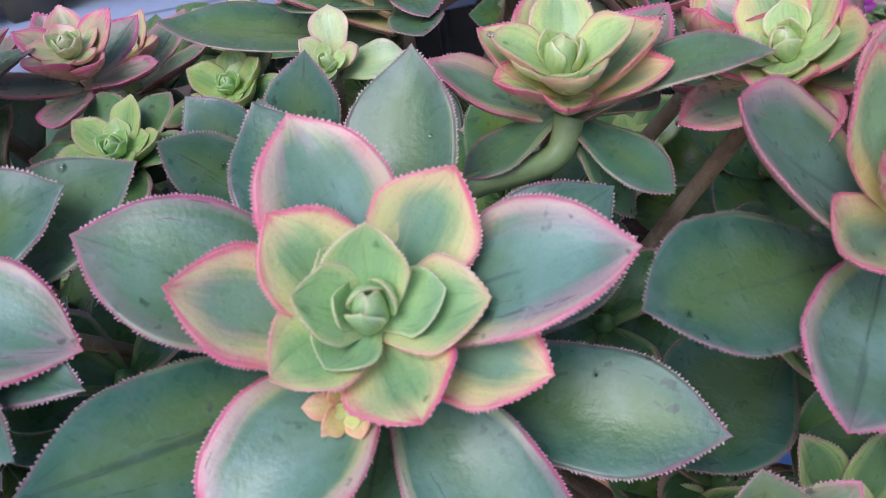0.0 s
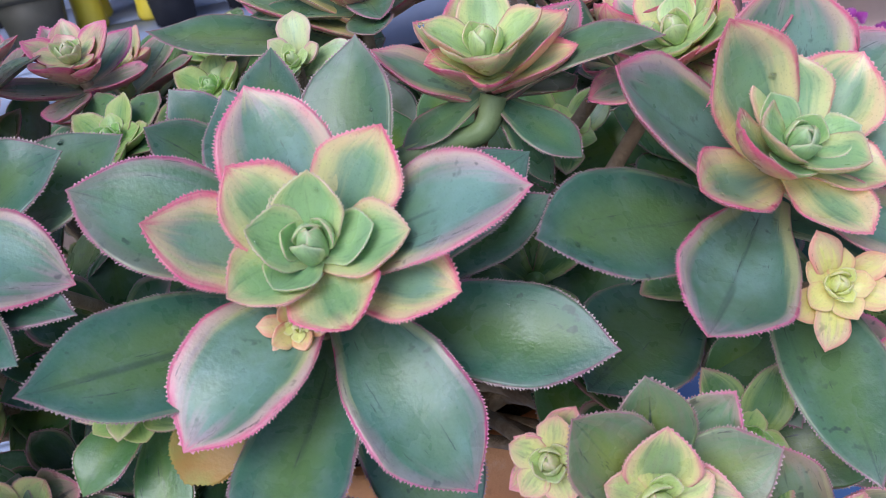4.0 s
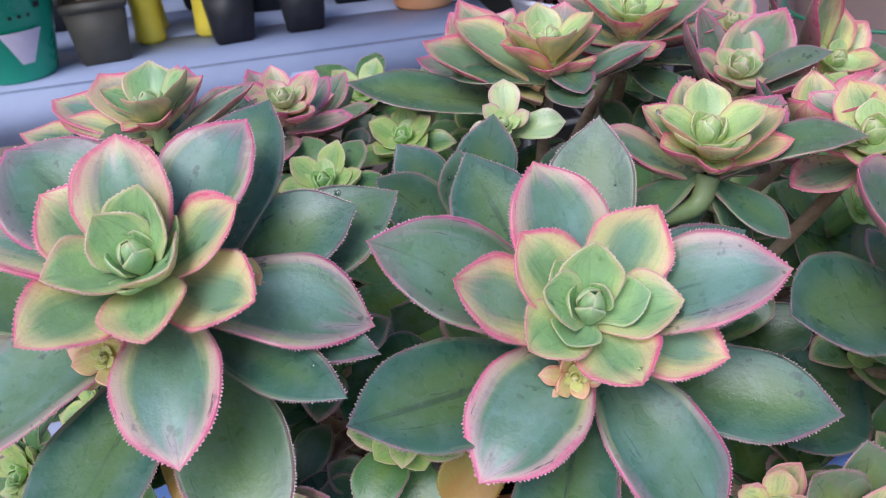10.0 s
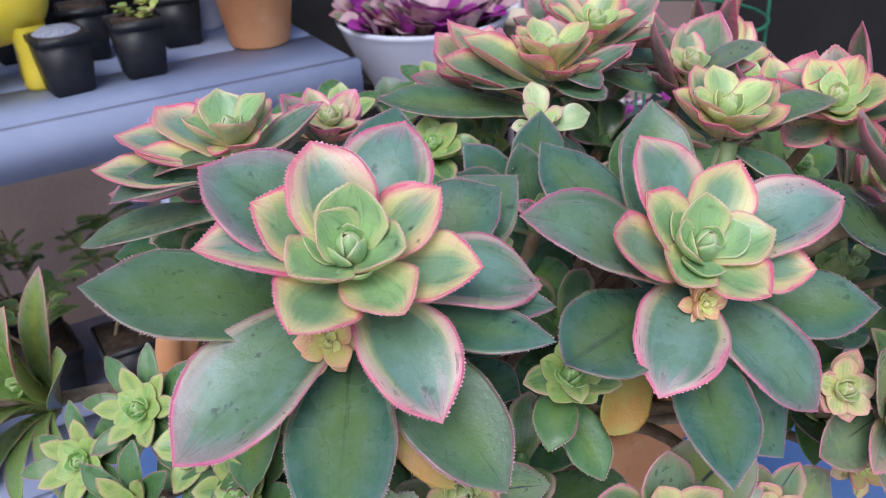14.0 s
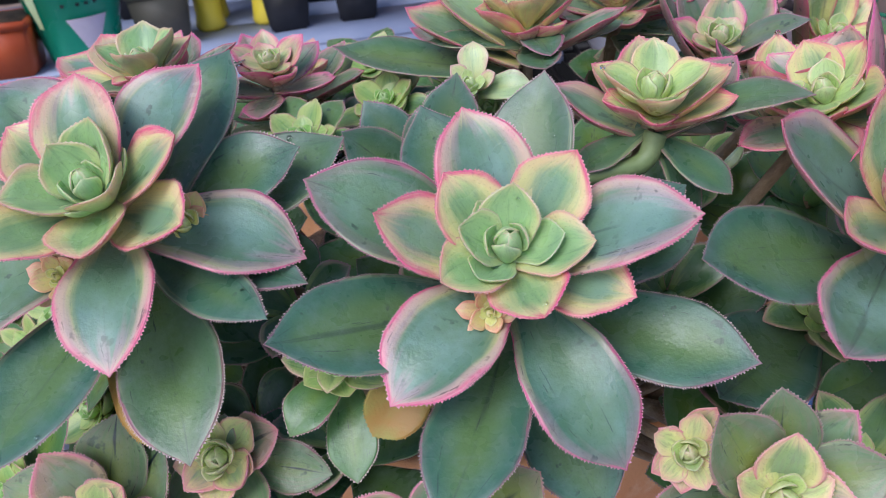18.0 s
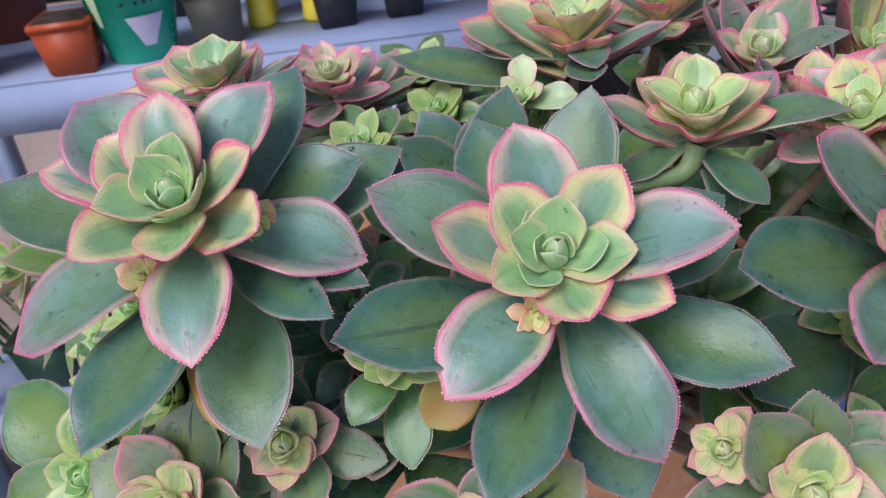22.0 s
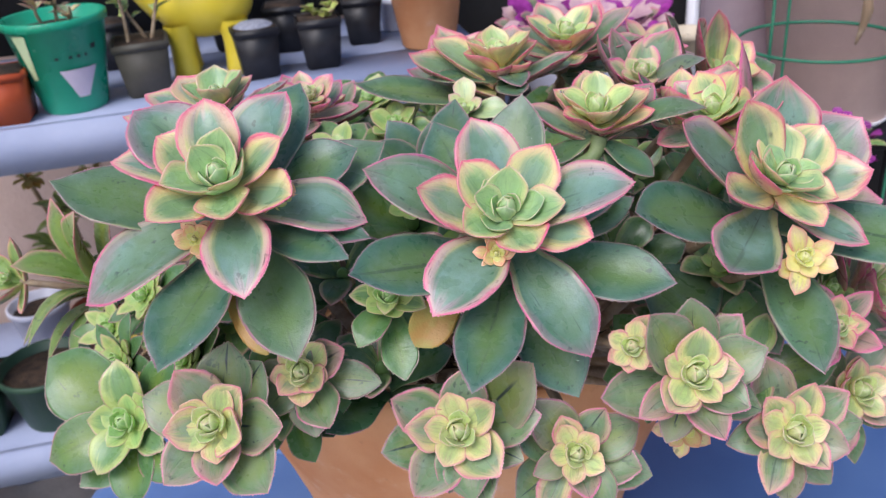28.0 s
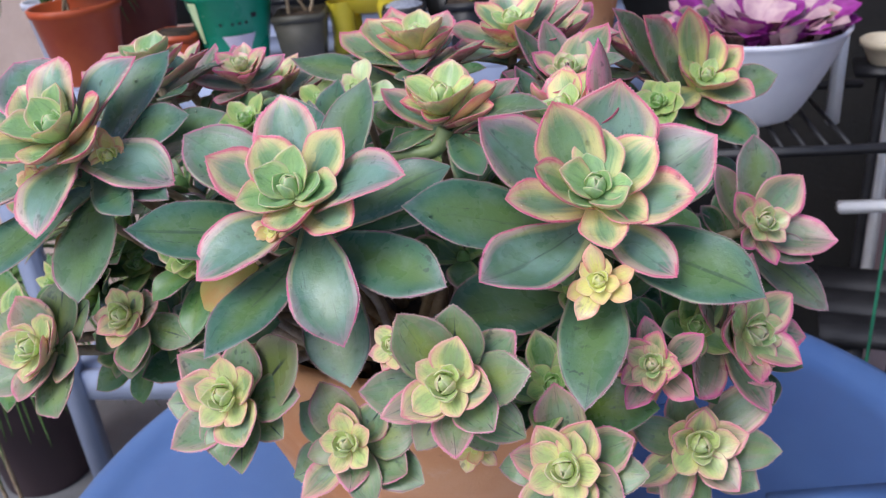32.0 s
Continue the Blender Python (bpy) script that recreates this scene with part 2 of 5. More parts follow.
    n.put(c2.inputs[0], n.math("MULTIPLY", across, 13.0)), n.put(c2.inputs[1], n.math("MULTIPLY", along, 5.0))
    n.put(c2.inputs[2], n.math("MULTIPLY", n.rand(), 90))
    nick = n.math("MULTIPLY", n.ramp(n.noise(1.0, 3, 0.7, c2.outputs[0]), 0.62, 0.665), n.math("MULTIPLY", n.ramp(patch, 0.5, 0.6), n.ramp(age, 0.5, 0.75)))
    col = n.mix(n.math("MULTIPLY", nick, 0.7), col, (0.025, 0.035, 0.04))
    pores = n.ramp(n.noise(1500, 1, 0.5), 0.6, 0.72, 0.0, 0.16)
    col = n.mix(pores, col, tuple(0.4 * x for x in old))
    # waxy bloom in patches, the sky's bluish sheen put into its colour
    bloom = n.math("MULTIPLY", n.ramp(n.noise(95, 4, 0.7), 0.42, 0.75), n.ramp(age, 0.35, 0.8, 0.04, 0.12))
    col = n.mix(bloom, col, (0.46, 0.58, 0.60))
    n.bump(n.math("ADD", n.math("MULTIPLY", fine, 0.35), n.math("ADD", n.math("MULTIPLY", cloud, 0.9), n.math("MULTIPLY", streak, 0.15))), 0.25, 0.0012)
    n.b.inputs["Subsurface Weight"].default_value = soft_flesh
    n.b.inputs["Subsurface Radius"].default_value = (0.006, 0.008, 0.003)
    n.b.inputs["Subsurface Scale"].default_value = 0.5
    return n.done(col, n.ramp(cloud, 0.3, 0.7, 0.23, 0.38), 0.0, 0.5)


PINK = (0.79, 0.115, 0.25)
LEAF = {
    "large": leaf_material("leaf_large", (0.37, 0.58, 0.25), (0.055, 0.150, 0.098), (0.82, 0.74, 0.34), PINK, 0.80, 0.98, 0.5, soft_flesh=0.2, veil=(0.60, 0.42, 0.52), sheen=1.0),
    "sunny": leaf_material("leaf_sunny", (0.54, 0.70, 0.27), (0.070, 0.170, 0.095), (0.84, 0.79, 0.32), PINK, 0.72, 1.2, 0.4, soft_flesh=0.2, veil=(0.62, 0.40, 0.42), sheen=0.5),
    "small": leaf_material("leaf_small", (0.56, 0.70, 0.26), (0.110, 0.220, 0.095), (0.78, 0.74, 0.32), (0.76, 0.24, 0.31), 0.55, 1.0, 1.0, 0.2, 0.22, sheen=0.75),
    "pinkish": leaf_material("leaf_flushed", (0.46, 0.65, 0.24), (0.075, 0.165, 0.095), (0.74, 0.62, 0.33), (0.74, 0.11, 0.30), 0.55, 1.3, 0.5, 0.20, 0.2),
    "green": leaf_material("leaf_green", (0.36, 0.60, 0.19), (0.080, 0.190, 0.062), (0.50, 0.60, 0.20), (0.50, 0.34, 0.22), 0.6, 0.14, 0.2, sheen=0.15),
    # low leaves: a green deepened in colour for the shade inside the clump
    "shady": leaf_material("leaf_low_shaded", (0.20, 0.36, 0.11), (0.036, 0.105, 0.045), (0.26, 0.36, 0.12), (0.40, 0.20, 0.20), 0.4, 0.25, 0.2, sheen=0.1),
    "rosy": leaf_material("leaf_rosy", (0.25, 0.42, 0.12), (0.16, 0.27, 0.070), (0.42, 0.50, 0.15), (0.72, 0.24, 0.26), 0.3, 0.5, 0.2, 0.03, sheen=0.0),
    "lime": leaf_material("leaf_lime", (0.48, 0.58, 0.12), (0.22, 0.33, 0.06), (0.5, 0.58, 0.14), (0.5, 0.3, 0.2), 0.5, 0.2),
    "pale": leaf_material("leaf_pale", (0.58, 0.72, 0.30), (0.36, 0.50, 0.24), (0.70, 0.74, 0.36), (0.70, 0.40, 0.38), 0.7, 0.35),
    "yellow": leaf_material("leaf_yellow", (0.70, 0.76, 0.26), (0.62, 0.62, 0.20), (0.80, 0.70, 0.27), (0.78, 0.34, 0.24), 0.8, 0.9, 0.0, 0.0, 0.25, sheen=0.0),
}
DROPLET = Net("droplet").done((1.0, 1.0, 1.0), 0.02)
DROPLET.node_tree.nodes["Principled BSDF"].inputs["Transmission Weight"].default_value = 1.0
DROPLET.node_tree.nodes["Principled BSDF"].inputs["IOR"].default_value = 1.33
BARK = plain("bark", (0.28, 0.19, 0.115), (0.45, 0.35, 0.24), 0.85, 60, 500, 0.6, 0.002)
LITTER = plain("dry_litter", (0.26, 0.12, 0.05), (0.42, 0.24, 0.11), 0.75, 90, 500, 0.5, 0.001)
GREEN_STALK = plain("green_stalk", (0.20, 0.28, 0.11), (0.30, 0.38, 0.17), 0.5, 60, 400, 0.2)
DRY_LEAF = plain("dry_leaf", (0.40, 0.22, 0.05), (0.34, 0.30, 0.07), 0.5, 75, 400, 0.4, 0.001)
def clay():
    """Fired clay with darker firing clouds, pale lime bloom and fine grit."""
    n = Net("terracotta")
    big, mid, grit = n.noise(7, 4), n.noise(34, 5, 0.7), n.noise(520, 3, 0.7)
    col = n.mix(n.ramp(big, 0.32, 0.68), (0.70, 0.285, 0.11), (0.82, 0.42, 0.21))
    col = n.mix(n.math("MULTIPLY", n.ramp(mid, 0.54, 0.74), 0.45), col, (0.84, 0.58, 0.42))
    col = n.mix(n.math("MULTIPLY", n.ramp(n.noise(90, 2, 0.6), 0.66, 0.76), 0.35), col, (0.46, 0.19, 0.09))
    col = n.mix(n.math("MULTIPLY", n.ramp(grit, 0.5, 0.8), 0.25), col, (0.60, 0.24, 0.10))
    n.bump(n.math("ADD", grit, n.math("MULTIPLY", mid, 0.8)), 0.35, 0.0012)
    return n.done(col, n.ramp(mid, 0.3, 0.7, 0.7, 0.88), 0.0, 0.4)


TERRACOTTA = clay()
PALE_CLAY = plain("pale_clay", (0.56, 0.40, 0.36), (0.66, 0.49, 0.44), 0.85, 7, 200, 0.3, 0.0015)
SOIL = plain("soil", (0.025, 0.016, 0.011), (0.09, 0.055, 0.035), 0.95, 60, 300, 1.0, 0.004)
BLUE = plain("blue_plastic", (0.080, 0.165, 0.39), (0.11, 0.21, 0.45), 0.42, 5, 400, 0.12, 0.0006)
GREY_PAINT = plain("grey_paint", (0.29, 0.34, 0.50), (0.36, 0.41, 0.57), 0.55, 6, 160, 0.2, 0.001)
GREEN_GLAZE = plain("green_glaze", (0.004, 0.32, 0.18), (0.012, 0.40, 0.24), 0.3, 8, 200, 0.08)
WHITE_GLAZE = plain("white_glaze", (0.70, 0.71, 0.83), (0.78, 0.79, 0.89), 0.35, 8, 200, 0.08)
CREAM = plain("cream_glaze", (0.60, 0.50, 0.36), (0.70, 0.60, 0.45), 0.4, 20, 200, 0.1)
LILAC = plain("lilac_paint", (0.62, 0.55, 0.68), (0.70, 0.63, 0.75), 0.5, 20, 200, 0.1)
YELLOW_GLAZE = plain("yellow_glaze", (0.80, 0.63, 0.05), (0.86, 0.70, 0.09), 0.35, 8, 200, 0.08)
PALE_GREEN = plain("pale_green_paint", (0.50, 0.66, 0.36), (0.58, 0.72, 0.44), 0.4, 20, 200, 0.1)
BLACK_PLASTIC = plain("black_plastic", (0.012, 0.012, 0.015), (0.03, 0.03, 0.035), 0.5, 15, 300, 0.15)
OLIVE_PLASTIC = plain("olive_plastic", (0.075, 0.07, 0.055), (0.11, 0.10, 0.08), 0.6, 15, 300, 0.15)
GREEN_PLASTIC = plain("dark_green_plastic", (0.02, 0.06, 0.035), (0.035, 0.085, 0.05), 0.5, 15, 300, 0.15)
ORANGE_PLASTIC = plain("orange_plastic", (0.46, 0.07, 0.02), (0.54, 0.105, 0.03), 0.45, 10, 300, 0.12)
MAROON_PLASTIC = plain("maroon_plastic", (0.17, 0.035, 0.02), (0.22, 0.05, 0.03), 0.5, 10, 300, 0.12)
WHITE_METAL = plain("white_metal", (0.66, 0.66, 0.70), (0.76, 0.76, 0.80), 0.45, 12, 200, 0.1)
GREEN_WIRE = plain("green_wire", (0.02, 0.16, 0.09), (0.03, 0.22, 0.12), 0.45, 30, 300, 0.1)
WALL = plain("stucco_wall", (0.56, 0.42, 0.37), (0.66, 0.51, 0.46), 0.9, 5, 90, 0.6, 0.004)
MAUVE = plain("mauve_render", (0.34, 0.26, 0.30), (0.42, 0.33, 0.37), 0.85, 5, 120, 0.4, 0.002)
# near black: the deep shade on fence and backdrop is put into the colour
SHADE_BLACK = plain("shade_black", (0.006, 0.006, 0.007), (0.016, 0.014, 0.014), 0.8, 5, 90, 0.5, 0.004)
GRAVEL = plain("pale_gravel", (0.26, 0.28, 0.36), (0.46, 0.48, 0.56), 0.9, 180, 500, 0.9, 0.003)
CONCRETE = plain("concrete", (0.13, 0.13, 0.14), (0.22, 0.22, 0.23), 0.85, 4, 120, 0.5, 0.003)
PLUM_PLASTIC = plain("plum_plastic", (0.05, 0.028, 0.038), (0.075, 0.045, 0.055), 0.5, 10, 300, 0.12)
MAUVE_LEAF = plain("mauve_leaf", (0.50, 0.28, 0.36), (0.66, 0.46, 0.46), 0.5, 45, 300, 0.2)
PURPLE = plain("purple_petals", (0.24, 0.02, 0.20), (0.42, 0.05, 0.36), 0.5, 60, 300, 0.2)
GRASS_GREEN = plain("grass_blade", (0.06, 0.13, 0.03), (0.12, 0.21, 0.06), 0.5, 40, 300, 0.2)
BLUE_PAINT = plain("blue_paint", (0.03, 0.03, 0.30), (0.05, 0.05, 0.40), 0.4, 20, 200, 0.1)


# ---- setting ----
FLOOR = -0.86
part("ground", [(-30, -30, FLOOR), (30, -30, FLOOR), (30, 30, FLOOR), (-30, 30, FLOOR)], [(0, 1, 2, 3)], CONCRETE, smooth=False)
tagged(bpy.data.objects["ground"], "grey concrete patio floor", "floor", kind="structure")
wall = from_bm("wall_back", box_bm((9.0, 0.2, 2.6), (0, 0, 0), 0), WALL, None, "pinkish beige stucco wall behind the shelves", False, (-0.6, 1.75, FLOOR))
wall.rotation_euler = (0, 0, radians(14))
tagged(wall, category="wall", kind="structure")
# side walls out of view, added to block low skylight and deepen the gaps
for name, size, at in (("wall_left", (0.2, 5.0, 2.2), (-3.4, 0.2, FLOOR)), ("wall_right", (0.2, 5.0, 2.2), (3.4, 0.2, FLOOR))):
    tagged(from_bm(name, box_bm(size, (0, 0, 0), 0), WALL, None, "plain beige wall out of view, added to cut low sky light", False, at), category="wall", kind="structure")


# ---- table ----
def round_table(at):
    t = base("round_table", at, "round blue plastic patio table with moulded ribs", "table")
    h = at[2] - FLOOR
    prof = [(0.002, -0.012), (0.40, -0.012), (0.44, -0.035), (0.462, -0.04), (0.473, -0.034), (0.473, -0.012), (0.467, -0.003), (0.455, 0.001),
            (0.435, 0.0), (0.428, -0.004), (0.40, -0.004), (0.392, 0.0), (0.002, 0.0)]
    part("tabletop", *lathe(prof, 96), BLUE, t)
    for k in range(8):
        a = radians(22 + 45 * k)
        rib = from_bm("rib", box_bm((0.12, 0.022, 0.005), (0.29, 0, -0.001), 0.002), BLUE, t)
        rib.rotation_euler = (0, 0, a)
    for k in range(4):
        a = radians(45 + 90 * k)
        part("leg", *tube([(0.30 * math.cos(a), 0.30 * math.sin(a), -0.01), (0.33 * math.cos(a), 0.33 * math.sin(a), -h / 2), (0.37 * math.cos(a), 0.37 * math.sin(a), -h)], [0.028, 0.024, 0.02], 10), BLUE, t)
    return t


TABLE_Z = -0.163
round_table((-0.011, 0.397, TABLE_Z))


# ---- leaves ----
ACROSS = np.array([-1, -0.93, -0.8, -0.55, -0.28, 0, 0.28, 0.55, 0.8, 0.93, 1.0])
V_STOP = [0, .1, .25, .4, .52, .62, .70, .78, .84, .89, .93, .96, .985, 1]
V_OLD = [.34, .43, .63, .84, .96, 1, .965, .85, .69, .50, .305, .155, .06, .004]
V_POINT = [.42, .53, .75, .94, 1, .97, .89, .74, .57, .40, .24, .125, .05, .004]
V_YOUNG = [.56, .67, .83, .95, 1, 1, .965, .865, .73, .55, .36, .195, .08, .004]


def leaf(base_at, tip, up, width, bow, cup, thick, age, material, parent, rng, teeth=True, rows=17, name="leaf", sharp=0.0):
    """One fleshy leaf with a toothed margin; places are relative to the parent. sharp: how far it tapers to a point."""
    b, t, up = np.array(base_at, float), np.array(tip, float), np.array(up, float)
    L = np.linalg.norm(t - b)
    c = (t - b) / L
    n = unit(up - c * (up @ c))
    s = np.cross(c, n)
    m = (b + t) / 2 + n * (2 * bow * L) + c * (0.06 * L) + s * rng.uniform(-0.05, 0.05) * L
    v = np.linspace(0, 1, rows)
    v = 1 - (1 - v) ** 1.45
    V = v[:, None]
    line = (1 - V) ** 2 * b + 2 * V * (1 - V) * m + V ** 2 * t
    # the tip turns up or down a little
    line = line + n * (L * rng.uniform(-0.015, 0.035) * np.clip((V - 0.78) / 0.22, 0, 1) ** 2)
    tan = np.gradient(line, axis=0)
    tan /= np.linalg.norm(tan, axis=1)[:, None]
    nor = np.cross(s, tan)
    nor /= np.linalg.norm(nor, axis=1)[:, None]
    k = min(1, max(0, (age - 0.2) / 0.5))
    form = np.array(V_OLD) * k + np.array(V_YOUNG) * (1 - k)
    half = 0.5 * width * np.interp(v, V_STOP, np.array(V_POINT) * sharp + form * (1 - sharp))
    half = half * (1 + 0.02 * np.sin(v * 17 + rng.uniform(0, 6)))
    th = thick * np.interp(v, [0, 0.3, 0.8, 1], [1.15, 1.0, 0.65, 0.12])
    ph, amp = rng.uniform(0, 6), rng.uniform(0.02, 0.06)
    top, bot = [], []
    u = ACROSS[None, :, None]
    lift = (cup * np.interp(v, [0, 0.25, 0.8, 1], [0.6, 1, 0.9, 0.3])[:, None] * half[:, None] * np.abs(ACROSS[None, :]) ** 1.7
            + amp * half[:, None] * np.sin(v[:, None] * 7 + ph + ACROSS[None, :] * 1.3) * ACROSS[None, :] ** 2)
    centre = line[:, None, :] + s[None, None, :] * u * half[:, None, None] + nor[:, None, :] * lift[:, :, None]
    dome = (1 - np.abs(ACROSS) ** 2.4) ** 0.7
    up_th = th[:, None] * (0.35 * dome + 0.05)[None, :]
    dn_th = th[:, None] * (0.65 * dome + 0.05)[None, :]
    top = centre + nor[:, None, :] * up_th[:, :, None]
    bot = centre - nor[:, None, :] * dn_th[:, :, None]
    w = len(ACROSS)
    ring = 2 * w
    verts = np.concatenate([top, bot[:, ::-1]], axis=1).reshape(-1, 3)
    uvs = []
    marg = (1 - np.abs(ACROSS))[None, :] * half[:, None] * 100
    marg = np.minimum(marg, ((1 - v) * L * 100 * 0.8)[:, None])
    au = np.broadcast_to(ACROSS[None, :], marg.shape)
    av = np.broadcast_to(v[:, None], marg.shape)
    blade = np.concatenate([np.stack([au, av], 2), np.stack([au, av], 2)[:, ::-1]], axis=1).reshape(-1, 2)
    edge = np.concatenate([marg, marg[:, ::-1]], axis=1).reshape(-1)
    i, j = np.meshgrid(np.arange(rows - 1), np.arange(ring), indexing="ij")
    a0 = (i * ring + j).ravel()
    a1 = (i * ring + (j + 1) % ring).ravel()
    faces = np.stack([a0, a1, a1 + ring, a0 + ring], 1).tolist()
    if teeth:
        count = int(min(64, L / 0.0012))
        tv = np.linspace(0.22, 0.975, count + 1)
        tv = tv + rng.uniform(-0.25, 0.25, count + 1) * 0.7 / count
        extra, start = [], len(verts)
        ev, ee = [], []
        for sgn, col in ((-1, 0), (1, w - 1)):
            rimline = np.stack([np.interp(tv, v, centre[:, col, q]) for q in range(3)], 1)
            out = s * sgn
            for q in range(count):
                p0, p1 = rimline[q], rimline[q + 1]
                size = rng.uniform(0.00045, 0.00095) * min(1, L / 0.04)
                ap = p0 * 0.3 + p1 * 0.7 + out * size + c * size * 0.5
                extra += [p0, p1, ap]
                ev += [(sgn, tv[q])] * 3
                kk = start + len(extra) - 3
                faces.append([kk, kk + 1, kk + 2])
        verts = np.concatenate([verts, np.array(extra)])
        blade = np.concatenate([blade, np.array(ev)])
        edge = np.concatenate([edge, np.tile([-0.02, -0.02, -0.3], len(extra) // 3)])
    ob = part(name, verts, faces, material, parent)
    me = ob.data
    idx = np.empty(len(me.loops), dtype=np.int32)
    me.loops.foreach_get("vertex_index", idx)
    me.uv_layers.new(name="blade").data.foreach_set("uv", blade[idx].astype(np.float32).ravel())
    old = np.full(len(verts), float(age))
    body = np.arange(rows * ring) % ring >= w
    old[:rows * ring][body] += 2
    me.uv_layers.new(name="edge").data.foreach_set("uv", np.stack([edge[idx], old[idx]], 1).astype(np.float32).ravel())
    return ob


def droplet(blade, parent, rng):
    """A water droplet that sits on the upper side of a leaf."""
    me = blade.data
    v = me.vertices[(8 + rng.randint(8)) * 2 * len(ACROSS) + 2 + rng.randint(len(ACROSS) - 4)]
    up = np.array(v.normal)
    side = unit(np.cross(up, (0.3, 0.5, 0.8)))
    fwd = np.cross(up, side)
    size = rng.uniform(0.0005, 0.0014)
    verts, faces = [], []
    for i in range(5):
        e = math.pi / 2 * i / 4.6
        for j in range(10):
            a = 2 * math.pi * j / 10
            verts.append(np.array(v.co) + size * (math.cos(e) * (side * math.cos(a) + fwd * math.sin(a)) + up * (0.6 * math.sin(e) - 0.1)))
    for i in range(4):
        for j in range(10):
            p, q = i * 10 + j, i * 10 + (j + 1) % 10
            faces.append((p, q, q + 10, p + 10))
    faces += [tuple(range(40, 50)), tuple(range(9, -1, -1))]
    part("droplet", verts, faces, DROPLET, parent, "clear water droplet")


def rosette(label, at, axis, style, core, tips, parent, seed, deep=1.0):
    """A rosette: a bud on a short stalk, a spiral of young leaves round it, and the older leaves by their tips
    (millimetres from the bud, width as a share of length, age). deep: how far down the leaves begin, for a cupped rosette."""
    rng = np.random.RandomState(seed)
    ax = unit(axis)
    side = unit(np.cross(ax, (0.2, 1.0, 0.3)))
    fwd = np.cross(ax, side)
    mat = LEAF[style]
    reach = np.median([np.linalg.norm(q[:3]) for q in tips]) / 1000
    stub = tube([-ax * reach * 0.5, -ax * reach * 0.2, -ax * 0.002], [reach * 0.09, reach * 0.1, reach * 0.03], 8)
    ob = part("rosette", *stub, mat, parent, label, at=Vector(at) - parent.location)
    for key in ("blade", "edge"):
        lay = ob.data.uv_layers.new(name=key)
        lay.data.foreach_set("uv", np.tile(np.array([0.6, 0.3], dtype=np.float32), len(ob.data.loops)))
    big = reach > 0.035
    core = core / 1000
    blades = []
    point = {"large": 0.6, "sunny": 0.6, "small": 1.3, "pinkish": 1.0, "green": 0.9, "rosy": 1.0}.get(style, 0.0)
    for x, y, z, w, age in tips:
        w = w * 1.12 if style == "small" else w
        tip = np.array((x, y, z)) / 1000
        d = np.linalg.norm(tip)
        rad = unit(tip - ax * (tip @ ax))
        cupped = deep if 0.3 < age < 0.9 else 1.0
        low = (0.004 + (0.010 + 0.016 * age) * d / 0.06 * 0.8) * cupped + (0.007 if age > 0.94 and big else 0.0)
        foot = -ax * low + rad * d * 0.05
        face = unit(ax + rad * 0.05 + side * rng.uniform(-0.12, 0.12) + fwd * rng.uniform(-0.12, 0.12))
        bow = (0.02 if age > 0.9 else 0.06 + 0.05 * age) + rng.uniform(-0.025, 0.025) if age > 0.55 else -0.04 + rng.uniform(-0.03, 0.03)
        if w < 0.2:
            bow = 0.26 + rng.uniform(-0.05, 0.05)
        if cupped > 1:
            bow = -0.04 + rng.uniform(-0.03, 0.03)
        L = np.linalg.norm(tip - foot)
        cup = 0.20 + 0.46 * (1 - age) ** 1.2 + 0.25 * (cupped - 1)
        blades.append(leaf(foot, tip, face, L * w * rng.uniform(0.99, 1.07), bow, cup, 0.0026 + 0.034 * L * (1.3 - age), age, mat, ob, rng, reach > 0.018 and style not in ("pale", "yellow"), 22 if big else 15,
                           sharp=max(point, 0.75) if age < 0.4 else point))
    if style in ("large", "sunny"):
        for k in range(9):
            droplet(blades[rng.randint(len(blades))], ob, rng)
    if style == "shady":
        return ob
    prof = [(0.001, -0.30), (0.12, -0.26), (0.20, -0.08), (0.21, 0.08), (0.16, 0.22), (0.08, 0.32), (0.001, 0.39)]
    verts, faces = lathe([(r * core, z * core) for r, z in prof], 12)
    bud = part("bud", [side * v[0] + fwd * v[1] + ax * v[2] for v in verts], faces, mat, ob)
    for key, pair in (("blade", (0.5, 0.4)), ("edge", (0.5, 0.04))):
        bud.data.uv_layers.new(name=key).data.foreach_set("uv", np.tile(np.array(pair, dtype=np.float32), len(bud.data.loops)))
    # the bud: thick cupped leaves wound round each other, then a whorl that opens outwards
    a = rng.uniform(0, 6.28)
    wound = 6 if core > 0.0075 else 4
    for k in range(wound):
        a += radians(137.5) + rng.uniform(-0.12, 0.12)
        f = k / (wound - 1)
        d = side * math.cos(a) + fwd * math.sin(a)
        foot = -ax * core * (0.25 + 0.15 * f) + d * core * (0.10 + 0.12 * f)
        tip = d * core * (-0.05 + 0.55 * f ** 1.2) + ax * core * (0.44 - 0.06 * f)
        L = np.linalg.norm(tip - foot)
        leaf(foot, tip, ax * (0.3 + 0.5 * f) - d, L * (0.82 + 0.14 * f), -0.14 + 0.04 * f, 0.34, core * (0.22 - 0.06 * f), 0.02 + 0.08 * f, mat, ob, rng, False, 13, sharp=0.6)
    open_whorls = ((3, 1.12, 0.30, 0.15),) if style == "large" else ((4, 1.05, 0.26, 0.16),) if style == "sunny" else ((3, 0.66, 0.33, 0.09), (5, 1.32, 0.08, 0.31)) if core > 0.0075 else ((4, 0.95, 0.25, 0.14),)
